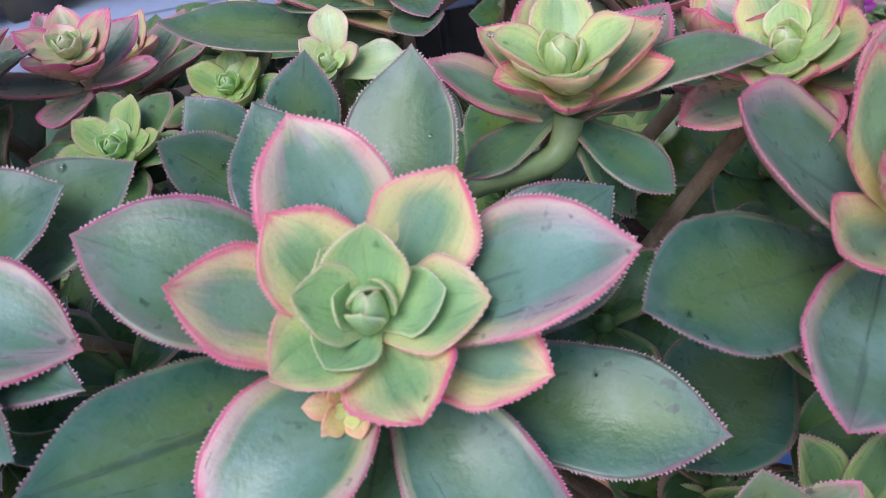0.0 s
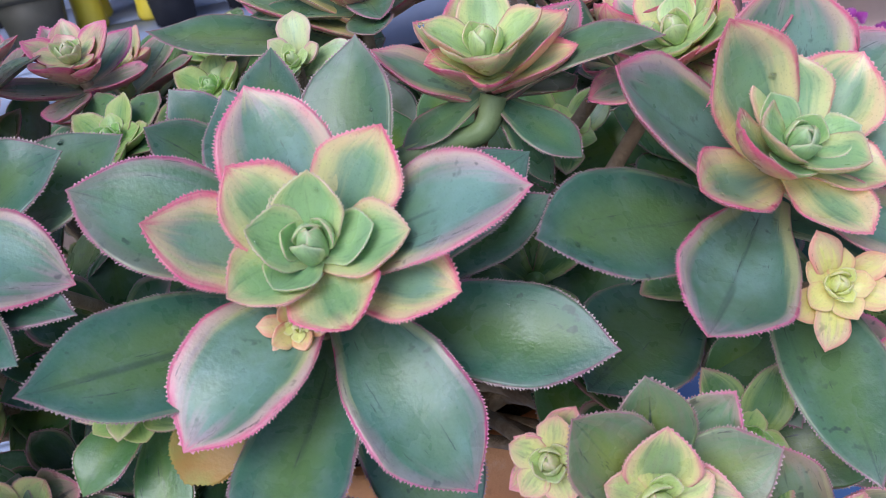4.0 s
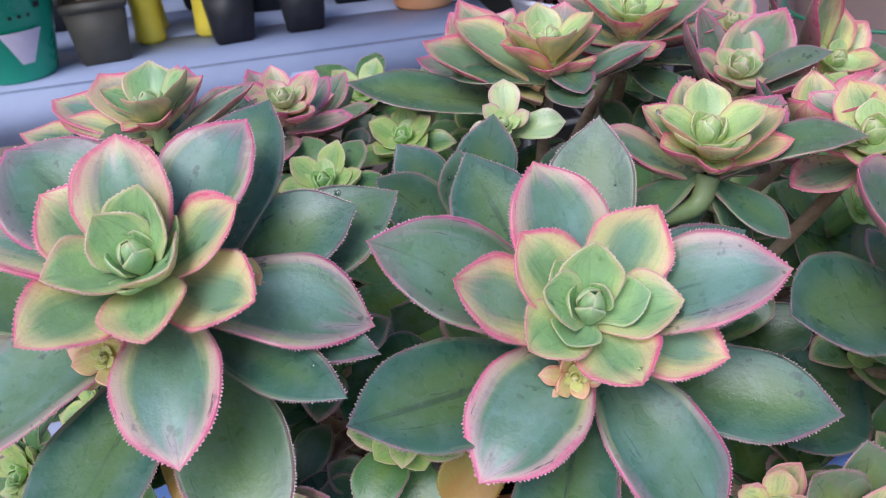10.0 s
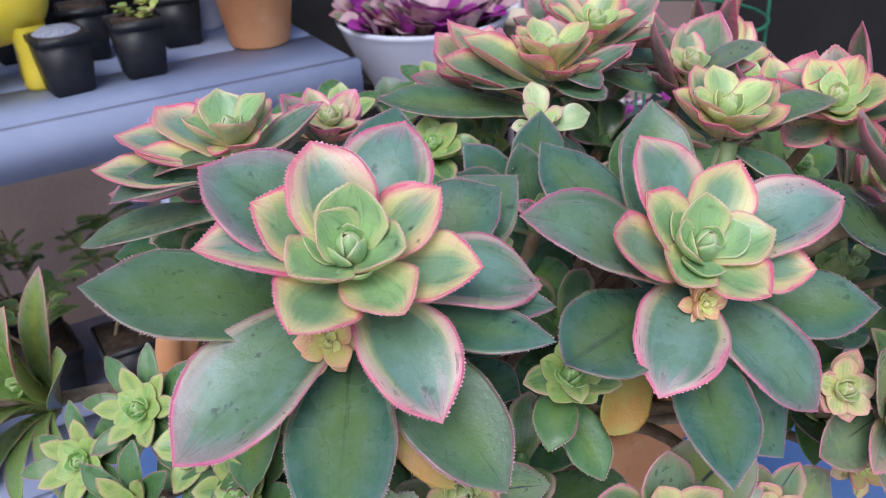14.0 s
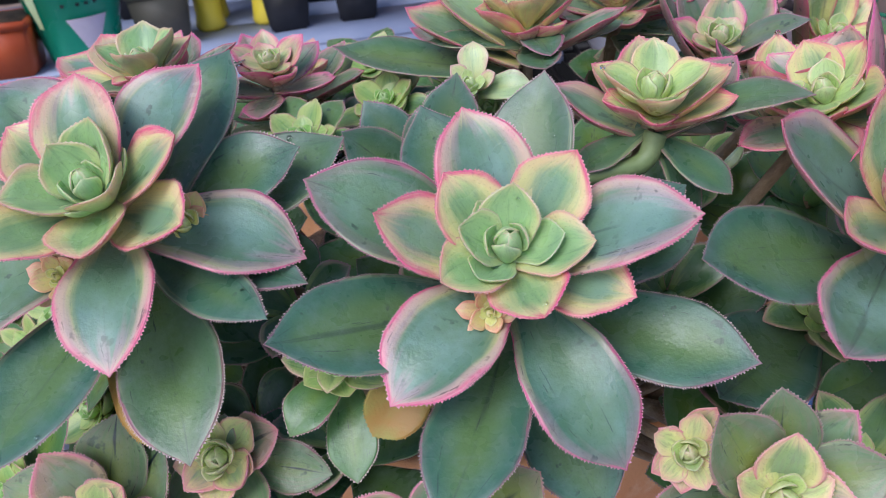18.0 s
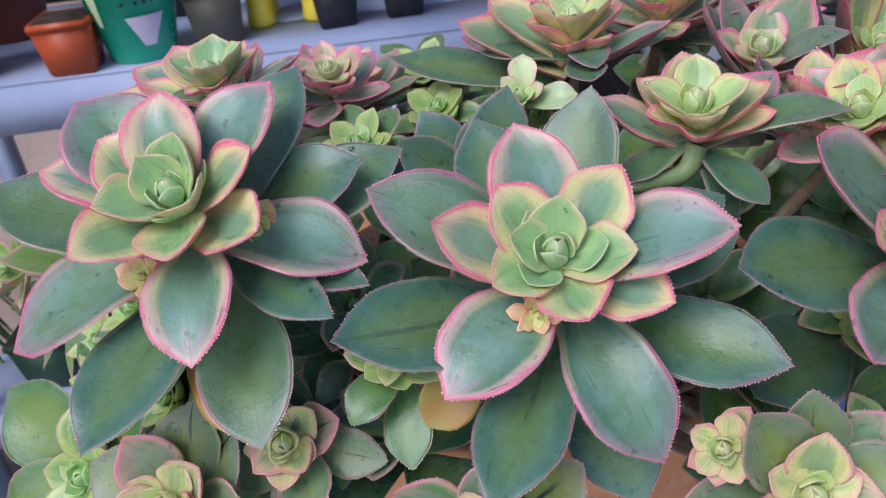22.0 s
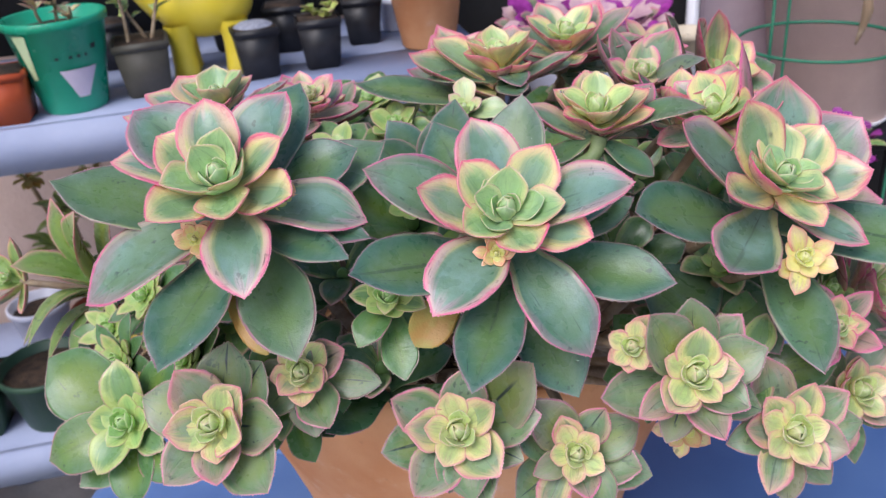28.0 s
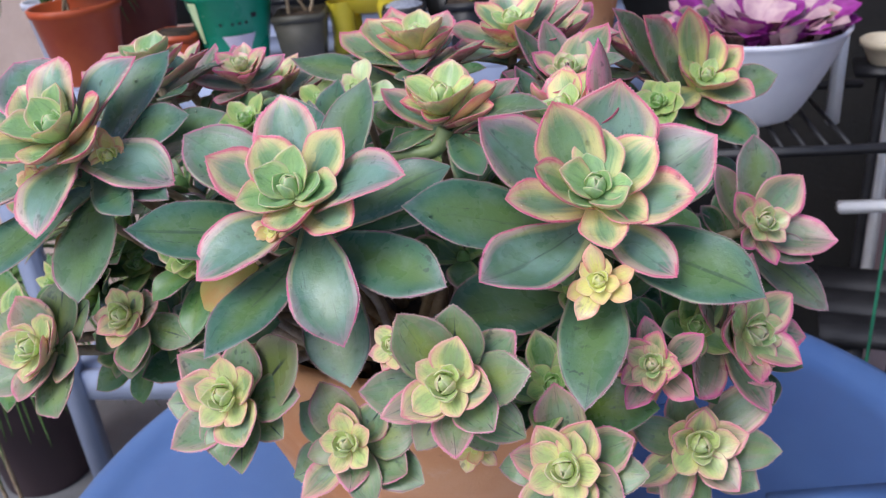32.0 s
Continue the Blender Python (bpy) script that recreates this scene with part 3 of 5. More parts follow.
    for many, reach_out, high, years in open_whorls:
        a += radians(70)
        for k in range(many):
            a += 2 * math.pi / many + rng.uniform(-0.16, 0.16)
            d = side * math.cos(a) + fwd * math.sin(a)
            r = core * reach_out * rng.uniform(0.92, 1.12)
            foot = -ax * core * (0.20 + 0.25 * reach_out) + d * core * 0.12
            tip = d * r + ax * core * high
            L = np.linalg.norm(tip - foot)
            leaf(foot, tip, ax - d * 0.5, L * rng.uniform(0.78, 0.88), -0.08, 0.36, core * 0.18, years, mat, ob, rng, core > 0.0085, 15, sharp=0.9)
    return ob


ROSETTES = []
ROSETTES.append(('large succulent rosette with pink-edged blue-green leaves', (-0.030, 0.143, 0.287), (0.00, -0.50, 0.86), 'large', 14, [
    (-67, 16, 17, 0.45, 0.85), (-41, -4, 14, 0.56, 0.55), (-15, 30, 34, 0.59, 0.66), (22, 18, 23, 0.65, 0.5),
    (59, 2, 8, 0.52, 0.72), (38, -15, -10, 0.59, 0.52), (11, -26, -10, 0.77, 0.42), (-20, -17, -3, 0.77, 0.3),
    (-20, 11, 20, 0.72, 0.42), (27, -3, 2, 0.77, 0.27), (-72, -35, -13, 0.38, 0.97), (-36, -36, -35, 0.56, 0.72),
    (35, -33, -63, 0.49, 0.82), (78, -9, -40, 0.38, 0.98), (-20, -62, -58, 0.38, 0.97), (30, -24, -93, 0.45, 1),
    (12, 70, 31, 0.41, 1), (2, 7, 18, 0.81, 0.22), (-15, -5, 9, 0.81, 0.2), (61, 50, -6, 0.41, 1),
    (66, 43, -19, 0.36, 1), (-36, 77, 16, 0.41, 1),
], 1.0))
ROSETTES.append(('large succulent rosette with yellow-banded pink-edged leaves', (-0.161, 0.141, 0.313), (-0.05, -0.42, 0.91), 'large', 14, [
    (-85, 12, -5, 0.41, 0.97), (-48, 1, 8, 0.52, 0.6), (-43, 27, 23, 0.59, 0.8), (-28, 11, 16, 0.72, 0.45),
    (-6, 22, 29, 0.63, 0.6), (29, 38, 25, 0.54, 0.72), (32, 3, 14, 0.63, 0.5), (38, -20, -4, 0.56, 0.48),
    (66, 1, -30, 0.52, 0.74), (10, -30, -9, 0.72, 0.32), (-24, -31, -7, 0.63, 0.45), (-65, -24, -53, 0.5, 0.8),
    (16, -44, -42, 0.54, 0.7), (-22, -62, -64, 0.41, 0.95), (35, -49, -72, 0.45, 0.95), (73, 45, -7, 0.45, 0.97),
    (31, 62, 22, 0.45, 0.95), (68, -8, -33, 0.29, 1), (4, 6, 20, 0.85, 0.22), (-21, -15, 3, 0.81, 0.25),
    (60, -27, -33, 0.27, 1), (61, 30, -3, 0.45, 1), (15, -15, 5, 0.81, 0.24), (-9, 0, 14, 0.81, 0.22),
], 1.0))
ROSETTES.append(('large succulent rosette with deep pink leaf edges', (0.1065, 0.1735, 0.283), (0.10, -0.50, 0.86), 'large', 13, [
    (-80, -34, -2, 0.38, 0.95), (-53, -1, 29, 0.56, 0.72), (5, 31, 39, 0.72, 0.66), (-20, 6, 36, 0.56, 0.5),
    (48, 34, 13, 0.66, 0.74), (43, 2, -2, 0.66, 0.56), (-1, 17, 21, 0.74, 0.28), (23, 19, 16, 0.72, 0.46),
    (24, -7, -12, 0.74, 0.34), (-23, -18, 14, 0.58, 0.46), (-34, -24, 2, 0.52, 0.56), (-39, -51, -25, 0.50, 0.76),
    (12, -24, -18, 0.66, 0.50), (38, -16, -34, 0.50, 0.70), (7, -60, -77, 0.35, 1), (74, -10, -42, 0.45, 0.95),
    (-14, -8, 10, 0.80, 0.24), (14, -14, -2, 0.80, 0.24),
], 1.12))
ROSETTES.append(('large rosette', (0.088, 0.195, 0.228), (-0.10, -0.70, 0.70), 'large', 8, [
    (-49, -47, -8, 0.45, 1), (-30, -20, -40, 0.45, 1), (20, -40, -40, 0.45, 1), (45, -10, -30, 0.45, 1),
], 1.0))
ROSETTES.append(('tiny pale yellow offset rosette', (0.112, 0.151, 0.248), (0.00, -0.80, 0.60), 'yellow', 8, [
    (-7, -11, -15, 0.5, 0.7), (15, 4, 5, 0.5, 0.5), (-13, -5, -7, 0.6, 0.5), (15, -4, -5, 0.6, 0.5),
    (-5, 8, 14, 0.5, 0.7),
], 1.0))
ROSETTES.append(('cupped succulent rosette with yellow and pink leaves', (0.021, 0.214, 0.310), (0.02, -0.20, 0.98), 'sunny', 13, [
    (-37, 8, 0, 0.5, 0.7), (-22, 11, 6, 0.72, 0.45), (-4, 25, 11, 0.68, 0.6), (28, 6, 4, 0.68, 0.5),
    (29, -4, -4, 0.54, 0.5), (56, -1, -5, 0.32, 0.9), (-1, -18, -8, 0.72, 0.45), (-19, -9, -1, 0.63, 0.45),
    (33, 25, 2, 0.54, 0.8), (17, -10, -48, 0.36, 1), (-30, -13, -28, 0.45, 1), (26, -21, -34, 0.45, 1),
    (31, 23, -25, 0.45, 1), (-24, 31, -21, 0.45, 1), (-19, -1, 8, 0.68, 0.26), (4, -23, 3, 0.68, 0.26),
    (19, -2, 8, 0.68, 0.26), (1, 17, 13, 0.68, 0.26),
], 1.5))
ROSETTES.append(('cupped succulent rosette, pink undersides', (-0.027, 0.298, 0.320), (0.00, -0.10, 1.00), 'sunny', 12, [
    (-57, 12, -3, 0.54, 0.6), (-42, 23, 4, 0.63, 0.5), (-19, 10, 5, 0.63, 0.5), (-11, 24, 6, 0.63, 0.5),
    (10, 32, 7, 0.63, 0.7), (23, 5, 3, 0.63, 0.5), (45, -2, -4, 0.45, 0.75), (-3, -26, -5, 0.63, 0.5),
    (17, -20, -4, 0.54, 0.5), (-22, -7, 1, 0.72, 0.35), (11, -32, -15, 0.54, 0.9), (-93, 8, -19, 0.34, 1),
    (-40, 57, 4, 0.36, 0.6), (-45, 0, -15, 0.45, 1), (9, -41, -17, 0.45, 1), (45, 15, -15, 0.45, 1),
    (1, 46, -10, 0.45, 1), (-20, -4, 8, 0.68, 0.26), (3, -20, 7, 0.68, 0.26), (19, 0, 10, 0.68, 0.26),
    (-4, 21, 10, 0.68, 0.26),
], 1.5))
ROSETTES.append(('flat pink and green succulent rosette', (-0.192, 0.255, 0.317), (-0.05, -0.10, 0.99), 'large', 12, [
    (-58, 3, -11, 0.45, 0.6), (-48, 18, -3, 0.54, 0.6), (-30, 29, 3, 0.63, 0.55), (-12, 19, 5, 0.63, 0.5),
    (20, 13, 6, 0.63, 0.5), (42, 8, 3, 0.45, 0.75), (-40, 3, -6, 0.45, 0.5), (-8, -13, -6, 0.63, 0.5),
    (-34, -2, -16, 0.45, 0.9), (10, -19, -1, 0.63, 0.4), (-54, -2, -25, 0.41, 0.9), (-70, -1, -44, 0.41, 1),
    (-45, 0, -16, 0.45, 1), (-5, -45, -19, 0.45, 1), (40, -23, -15, 0.45, 1), (36, 29, -11, 0.45, 1),
    (-17, 45, -10, 0.45, 1), (-18, -1, 7, 0.81, 0.24), (3, -18, 8, 0.81, 0.24), (18, 2, 12, 0.81, 0.24),
    (-2, 17, 12, 0.81, 0.24),
], 1.12))
ROSETTES.append(('rosette with mauve-pink upright outer leaves', (0.062, 0.312, 0.297), (0.05, -0.35, 0.94), 'pinkish', 12, [
    (22, 14, 22, 0.62, 0.64), (-30, -6, 26, 0.36, 0.86), (-18, 16, 24, 0.40, 0.80), (-34, -22, 2, 0.40, 0.85), (36, -12, 8, 0.36, 0.90),
    (-20, -30, -8, 0.45, 0.8), (12, -34, -10, 0.5, 0.7), (26, -20, 0, 0.55, 0.62), (-22, 2, 8, 0.55, 0.5), (4, 20, 16, 0.6, 0.5),
], 1.4))
ROSETTES.append(('small yellow-green rosette with pink leaf edges', (0.081, 0.219, 0.304), (-0.36, -0.36, 0.86), 'sunny', 12, [
    (-29, -6, -18, 0.55, 0.7), (-1, -32, -16, 0.55, 0.7), (31, -18, 5, 0.55, 0.7), (14, 24, 16, 0.55, 0.7),
    (-14, 27, 5, 0.55, 0.7), (-21, 1, -3, 0.7, 0.4), (-9, -20, -5, 0.7, 0.4), (15, -18, 7, 0.7, 0.4),
    (14, 6, 16, 0.7, 0.4), (-4, 18, 13, 0.7, 0.4),
], 1.25))
ROSETTES.append(('small rosette with pink-flushed leaves', (0.030, 0.395, 0.305), (0.10, -0.20, 0.98), 'pinkish', 13, [
    (-44, 3, 4, 0.52, 0.7), (-30, -38, -6, 0.52, 0.7), (20, -38, -9, 0.52, 0.7), (48, -1, -7, 0.52, 0.7),
    (21, 38, 5, 0.52, 0.7), (-23, 35, 11, 0.52, 0.7), (-24, -19, 11, 0.66, 0.45), (4, -33, 3, 0.66, 0.45),
    (29, -7, 6, 0.66, 0.45), (19, 25, 15, 0.66, 0.45), (-20, 16, 14, 0.66, 0.45),
], 1.4))
ROSETTES.append(('rosette with tall pink-edged outer leaves', (0.135, 0.380, 0.274), (0.25, -0.60, 0.76), 'sunny', 11, [
    (-52, -34, 50, 0.30, 0.86), (-33, -43, 47, 0.32, 0.70), (-12, -8, 44, 0.36, 0.55), (42, 28, -8, 0.52, 0.95), (30, -12, -10, 0.56, 0.66),
    (12, -28, -24, 0.5, 0.75), (-22, -30, -10, 0.55, 0.62), (20, 16, 14, 0.6, 0.45), (4, 14, 24, 0.62, 0.40), (-18, 2, 16, 0.6, 0.45),
    (34, -34, -34, 0.4, 1), (-10, -40, -30, 0.42, 0.95), (20, -10, 0, 0.7, 0.36),
], 1.3))
ROSETTES.append(('small plain green rosette', (0.112, 0.330, 0.272), (-0.10, -0.70, 0.70), 'green', 9, [
    (-16, 2, 2, 0.7, 0.5), (-12, -10, -10, 0.7, 0.5), (9, -13, -10, 0.7, 0.5), (16, -3, 0, 0.7, 0.5),
    (11, 10, 9, 0.7, 0.5), (-9, 9, 10, 0.7, 0.5),
], 1.0))
ROSETTES.append(('small plain green rosette', (-0.126, 0.410, 0.262), (0.00, -0.30, 0.95), 'green', 9, [
    (-42, -7, -10, 0.4, 0.9), (-25, -31, -17, 0.4, 0.9), (12, -38, -19, 0.4, 0.9), (40, -11, -14, 0.4, 0.9),
    (33, 25, 0, 0.4, 0.9), (5, 47, 6, 0.4, 0.9), (-33, 34, 3, 0.4, 0.9), (-20, -11, 0, 0.6, 0.5),
    (6, -24, -3, 0.6, 0.5), (26, 1, 4, 0.6, 0.5), (8, 18, 12, 0.6, 0.5), (-19, 14, 7, 0.6, 0.5),
], 1.0))
ROSETTES.append(('small plain green rosette', (-0.060, 0.400, 0.275), (0.00, -0.30, 0.95), 'green', 9, [
    (-32, 11, -6, 0.4, 0.9), (-31, -19, -15, 0.4, 0.9), (2, -29, -18, 0.4, 0.9), (31, -20, -13, 0.4, 0.9),
    (38, 11, -7, 0.4, 0.9), (17, 32, 2, 0.4, 0.9), (-18, 34, 3, 0.4, 0.9), (-19, -5, 1, 0.6, 0.5),
    (0, -22, -4, 0.6, 0.5), (21, -11, 2, 0.6, 0.5), (16, 16, 8, 0.6, 0.5), (-8, 16, 10, 0.6, 0.5),
], 1.0))
ROSETTES.append(('small pale green offset rosette', (-0.050, 0.257, 0.299), (-0.10, -0.70, 0.70), 'pale', 7, [
    (1, 16, 13, 0.62, 0.6), (11, 0, 4, 0.55, 0.5), (26, 2, -2, 0.5, 0.8), (-14, 4, -4, 0.5, 0.7),
    (-1, -5, -6, 0.6, 0.5), (-8, 3, 7, 0.6, 0.4),
], 1.0))
ROSETTES.append(('small plain green rosette', (-0.095, 0.292, 0.281), (-0.10, -0.40, 0.91), 'green', 8, [
    (-25, -9, -11, 0.5, 0.7), (4, -21, -15, 0.5, 0.7), (25, -4, -3, 0.5, 0.7), (15, 20, 5, 0.5, 0.7),
    (-15, 21, 1, 0.5, 0.7), (-15, 4, 6, 0.7, 0.4), (-11, -14, -2, 0.7, 0.4), (11, -15, 1, 0.7, 0.4),
    (14, 1, 8, 0.7, 0.4), (1, 14, 9, 0.7, 0.4),
], 1.0))
ROSETTES.append(('small plain green rosette', (-0.126, 0.252, 0.280), (0.00, -0.41, 0.91), 'green', 9, [
    (-31, 1, -3, 0.5, 0.8), (-18, -18, -11, 0.5, 0.8), (11, -24, -16, 0.5, 0.8), (29, -1, -4, 0.5, 0.8),
    (15, 26, 6, 0.5, 0.8), (-11, 28, 8, 0.5, 0.8), (-17, -10, 1, 0.6, 0.4), (7, -18, -4, 0.6, 0.4),
    (17, 0, 3, 0.6, 0.4), (6, 14, 12, 0.6, 0.4), (-14, 7, 8, 0.6, 0.4),
], 1.0))
ROSETTES.append(('small yellow-green rosette with pink leaf edges', (-0.150, 0.330, 0.285), (-0.10, -0.20, 0.98), 'small', 10, [
    (-41, 10, -9, 0.45, 0.8), (-21, -32, -14, 0.45, 0.8), (18, -35, -12, 0.45, 0.8), (40, -4, -2, 0.45, 0.8),
    (22, 35, 3, 0.45, 0.8), (-18, 34, -3, 0.45, 0.8), (-18, -11, 1, 0.6, 0.4), (9, -22, 0, 0.6, 0.4),
    (21, -1, 4, 0.6, 0.4), (9, 20, 10, 0.6, 0.4), (-19, 13, 4, 0.6, 0.4),
], 1.25))
ROSETTES.append(('small rosette with pink-flushed leaves', (-0.145, 0.285, 0.305), (0.10, -0.30, 0.95), 'pinkish', 10, [
    (-32, -11, -8, 0.47, 0.75), (1, -32, -17, 0.47, 0.75), (31, -2, -10, 0.47, 0.75), (17, 28, -1, 0.47, 0.75),
    (-20, 25, 5, 0.47, 0.75), (-19, 2, 6, 0.57, 0.5), (-8, -19, 1, 0.57, 0.5), (15, -12, -3, 0.57, 0.5),
    (15, 10, 8, 0.57, 0.5), (-7, 19, 9, 0.57, 0.5),
], 1.4))
ROSETTES.append(('small rosette with pink-flushed leaves', (-0.055, 0.345, 0.303), (-0.10, -0.30, 0.95), 'pinkish', 11, [
    (-35, 10, -8, 0.47, 0.8), (-20, -25, -18, 0.47, 0.8), (13, -36, -16, 0.47, 0.8), (42, -12, -4, 0.47, 0.8),
    (26, 30, 8, 0.47, 0.8), (-10, 40, 5, 0.47, 0.8), (-25, -13, 1, 0.57, 0.5), (0, -27, -3, 0.57, 0.5),
    (24, -8, 6, 0.57, 0.5), (16, 16, 14, 0.57, 0.5), (-16, 20, 13, 0.57, 0.5),
], 1.4))
ROSETTES.append(('small half-closed coral and yellow rosette', (0.072, 0.246, 0.300), (0.05, -0.15, 0.99), 'sunny', 8, [
    (-24, 6, 14, 0.42, 0.85), (-10, -12, 10, 0.75, 0.5), (14, -12, 10, 0.75, 0.5), (22, 8, 14, 0.5, 0.6), (2, 16, 12, 0.6, 0.5), (-18, -16, -10, 0.5, 0.8), (26, -14, 0, 0.4, 0.9),
], 1.6))
ROSETTES.append(('cupped yellow-green rosette with pink leaf edges', (0.018, 0.347, 0.318), (0.02, -0.25, 0.97), 'sunny', 12, [
    (-42, -4, -4, 0.5, 0.7), (-30, -26, -12, 0.52, 0.7), (4, -36, -14, 0.5, 0.62), (34, -20, -8, 0.5, 0.7), (44, 6, 10, 0.42, 0.75),
    (24, 26, 10, 0.5, 0.7), (-16, 32, 12, 0.55, 0.62), (-26, 8, 8, 0.62, 0.48), (-12, -22, 0, 0.62, 0.46), (18, -14, 4, 0.62, 0.46),
    (18, 14, 12, 0.62, 0.48), (-52, 14, -26, 0.4, 1), (20, -46, -34, 0.4, 1), (50, -6, -30, 0.4, 1),
], 1.4))
ROSETTES.append(('small rosette with pink-flushed leaves', (0.090, 0.420, 0.285), (0.21, -0.31, 0.93), 'pinkish', 11, [
    (-42, 4, 1, 0.47, 0.85), (-28, -32, -15, 0.47, 0.85), (23, -30, -25, 0.47, 0.85), (38, 7, -14, 0.47, 0.85),
    (15, 39, -1, 0.47, 0.85), (-23, 36, 9, 0.47, 0.85), (-21, -17, 7, 0.57, 0.5), (3, -29, -2, 0.57, 0.5),
    (25, -4, -2, 0.57, 0.5), (14, 23, 10, 0.57, 0.5), (-19, 14, 17, 0.57, 0.5),
], 1.4))
ROSETTES.append(('small rosette with pink-flushed leaves', (-0.210, 0.300, 0.300), (-0.20, -0.20, 0.96), 'pinkish', 10, [
    (-41, -9, -21, 0.47, 0.8), (-2, -41, -17, 0.47, 0.8), (32, -23, -6, 0.47, 0.8), (38, 9, 3, 0.47, 0.8),
    (5, 46, 2, 0.47, 0.8), (-27, 34, -8, 0.47, 0.8), (-22, -10, 1, 0.57, 0.5), (6, -27, 2, 0.57, 0.5),
    (24, -8, 9, 0.57, 0.5), (10, 21, 11, 0.57, 0.5), (-18, 17, 5, 0.57, 0.5),
], 1.4))
ROSETTES.append(('small plain green rosette', (-0.235, 0.132, 0.181), (-0.25, -0.73, 0.63), 'green', 12, [
    (-49, 34, 20, 0.62, 0.9), (-4, 19, 27, 0.65, 0.6), (27, 22, 27, 0.5, 0.9), (-20, 2, 1, 0.75, 0.5),
    (-46, -1, -23, 0.55, 0.85), (-13, -16, -21, 0.7, 0.6), (5, -23, -38, 0.6, 0.9), (29, -20, -24, 0.5, 0.9),
    (20, -3, 15, 0.7, 0.4), (24, -11, -10, 0.6, 0.7), (-31, -6, -38, 0.5, 0.95),
], 1.0))
ROSETTES.append(('small yellow-green rosette with pink leaf edges', (-0.173, 0.094, 0.208), (-0.05, -0.76, 0.65), 'small', 13, [
    (-18, 17, 19, 0.65, 0.7), (6, 31, 25, 0.6, 0.95), (16, 7, 15, 0.7, 0.55), (35, -3, -1, 0.6, 0.8),
    (27, -19, -26, 0.65, 0.85), (5, -20, -20, 0.65, 0.75), (-21, -17, -21, 0.6, 0.8), (-37, 17, 4, 0.6, 0.95),
    (-21, -5, 0, 0.7, 0.55), (18, -12, 0, 0.75, 0.45), (22, 27, 15, 0.7, 1),
], 1.25))
ROSETTES.append(('small yellow-green rosette with pink leaf edges', (-0.134, 0.121, 0.216), (0.05, -0.75, 0.65), 'small', 12, [
    (22, 7, 7, 0.65, 0.7), (14, -16, -23, 0.6, 0.85), (38, 8, -15, 0.45, 1), (-10, -9, -7, 0.7, 0.55),
    (11, -9, -5, 0.7, 0.5), (1, 13, 9, 0.6, 0.9), (5, -10, -33, 0.6, 1), (-27, 10, -11, 0.6, 1),
    (-21, -3, -23, 0.6, 1),
], 1.25))
ROSETTES.append(('small yellow-green rosette with pink leaf edges', (-0.058, 0.096, 0.196), (0.00, -0.76, 0.65), 'small', 13, [
    (-32, 12, 11, 0.55, 0.75), (4, 21, 21, 0.6, 0.8), (39, 7, 2, 0.5, 0.85), (18, -15, -15, 0.7, 0.6),
    (5, -16, -29, 0.6, 0.9), (-22, -19, -22, 0.55, 0.75), (-25, -1, 4, 0.65, 0.55), (-38, 2, -13, 0.55, 1),
    (18, 4, 12, 0.6, 0.55), (37, 18, 24, 0.55, 0.95), (12, -13, -35, 0.55, 0.95),
    (-6, -12, -27, 0.55, 0.9), (30, 0, -20, 0.5, 1),
], 1.25))
ROSETTES.append(('small yellow-green rosette with pink leaf edges', (-0.002, 0.108, 0.169), (0.05, -0.78, 0.62), 'small', 11, [
    (32, -1, -11, 0.55, 0.85), (5, -12, -19, 0.6, 0.8), (-19, -18, -24, 0.4, 0.65), (16, 16, 15, 0.55, 0.75),
    (-22, -2, -11, 0.5, 0.9), (33, 16, 4, 0.55, 0.9), (-7, 10, 16, 0.6, 0.55), (-31, -4, -25, 0.6, 1),
    (-19, 16, 22, 0.6, 0.9), (-30, 12, 10, 0.6, 1), (16, -10, -28, 0.5, 0.9), (38, 4, -20, 0.5, 1),
], 1.25))
ROSETTES.append(('small yellow-green rosette with pink leaf edges', (0.053, 0.109, 0.213), (0.08, -0.72, 0.68), 'small', 13, [
    (26, 24, 16, 0.5, 0.8), (22, 0, 0, 0.7, 0.6), (24, -7, -16, 0.6, 0.85), (10, -19, -24, 0.5, 0.8),
    (-16, -15, -10, 0.7, 0.55), (-12, 14, 16, 0.5, 0.65), (-28, -12, -15, 0.4, 0.75), (4, 10, 19, 0.7, 0.5),
    (-22, 6, 30, 0.5, 0.95), (18, 10, -42, 0.5, 0.9),
    (-44, 0, -12, 0.5, 0.85), (0, 18, 30, 0.6, 1), (34, 6, -28, 0.5, 1), (-14, -8, -34, 0.5, 0.95),
    (36, 12, 4, 0.55, 0.95),
], 1.25))
ROSETTES.append(('small yellow-green rosette with pink leaf edges', (0.025, 0.119, 0.223), (-0.15, -0.75, 0.65), 'small', 9, [
    (-9, 6, 5, 0.55, 0.6), (9, 8, 12, 0.55, 0.6), (-3, -8, -10, 0.6, 0.6), (9, -6, -8, 0.5, 0.6),
    (-12, -3, -6, 0.5, 0.6),
], 1.25))
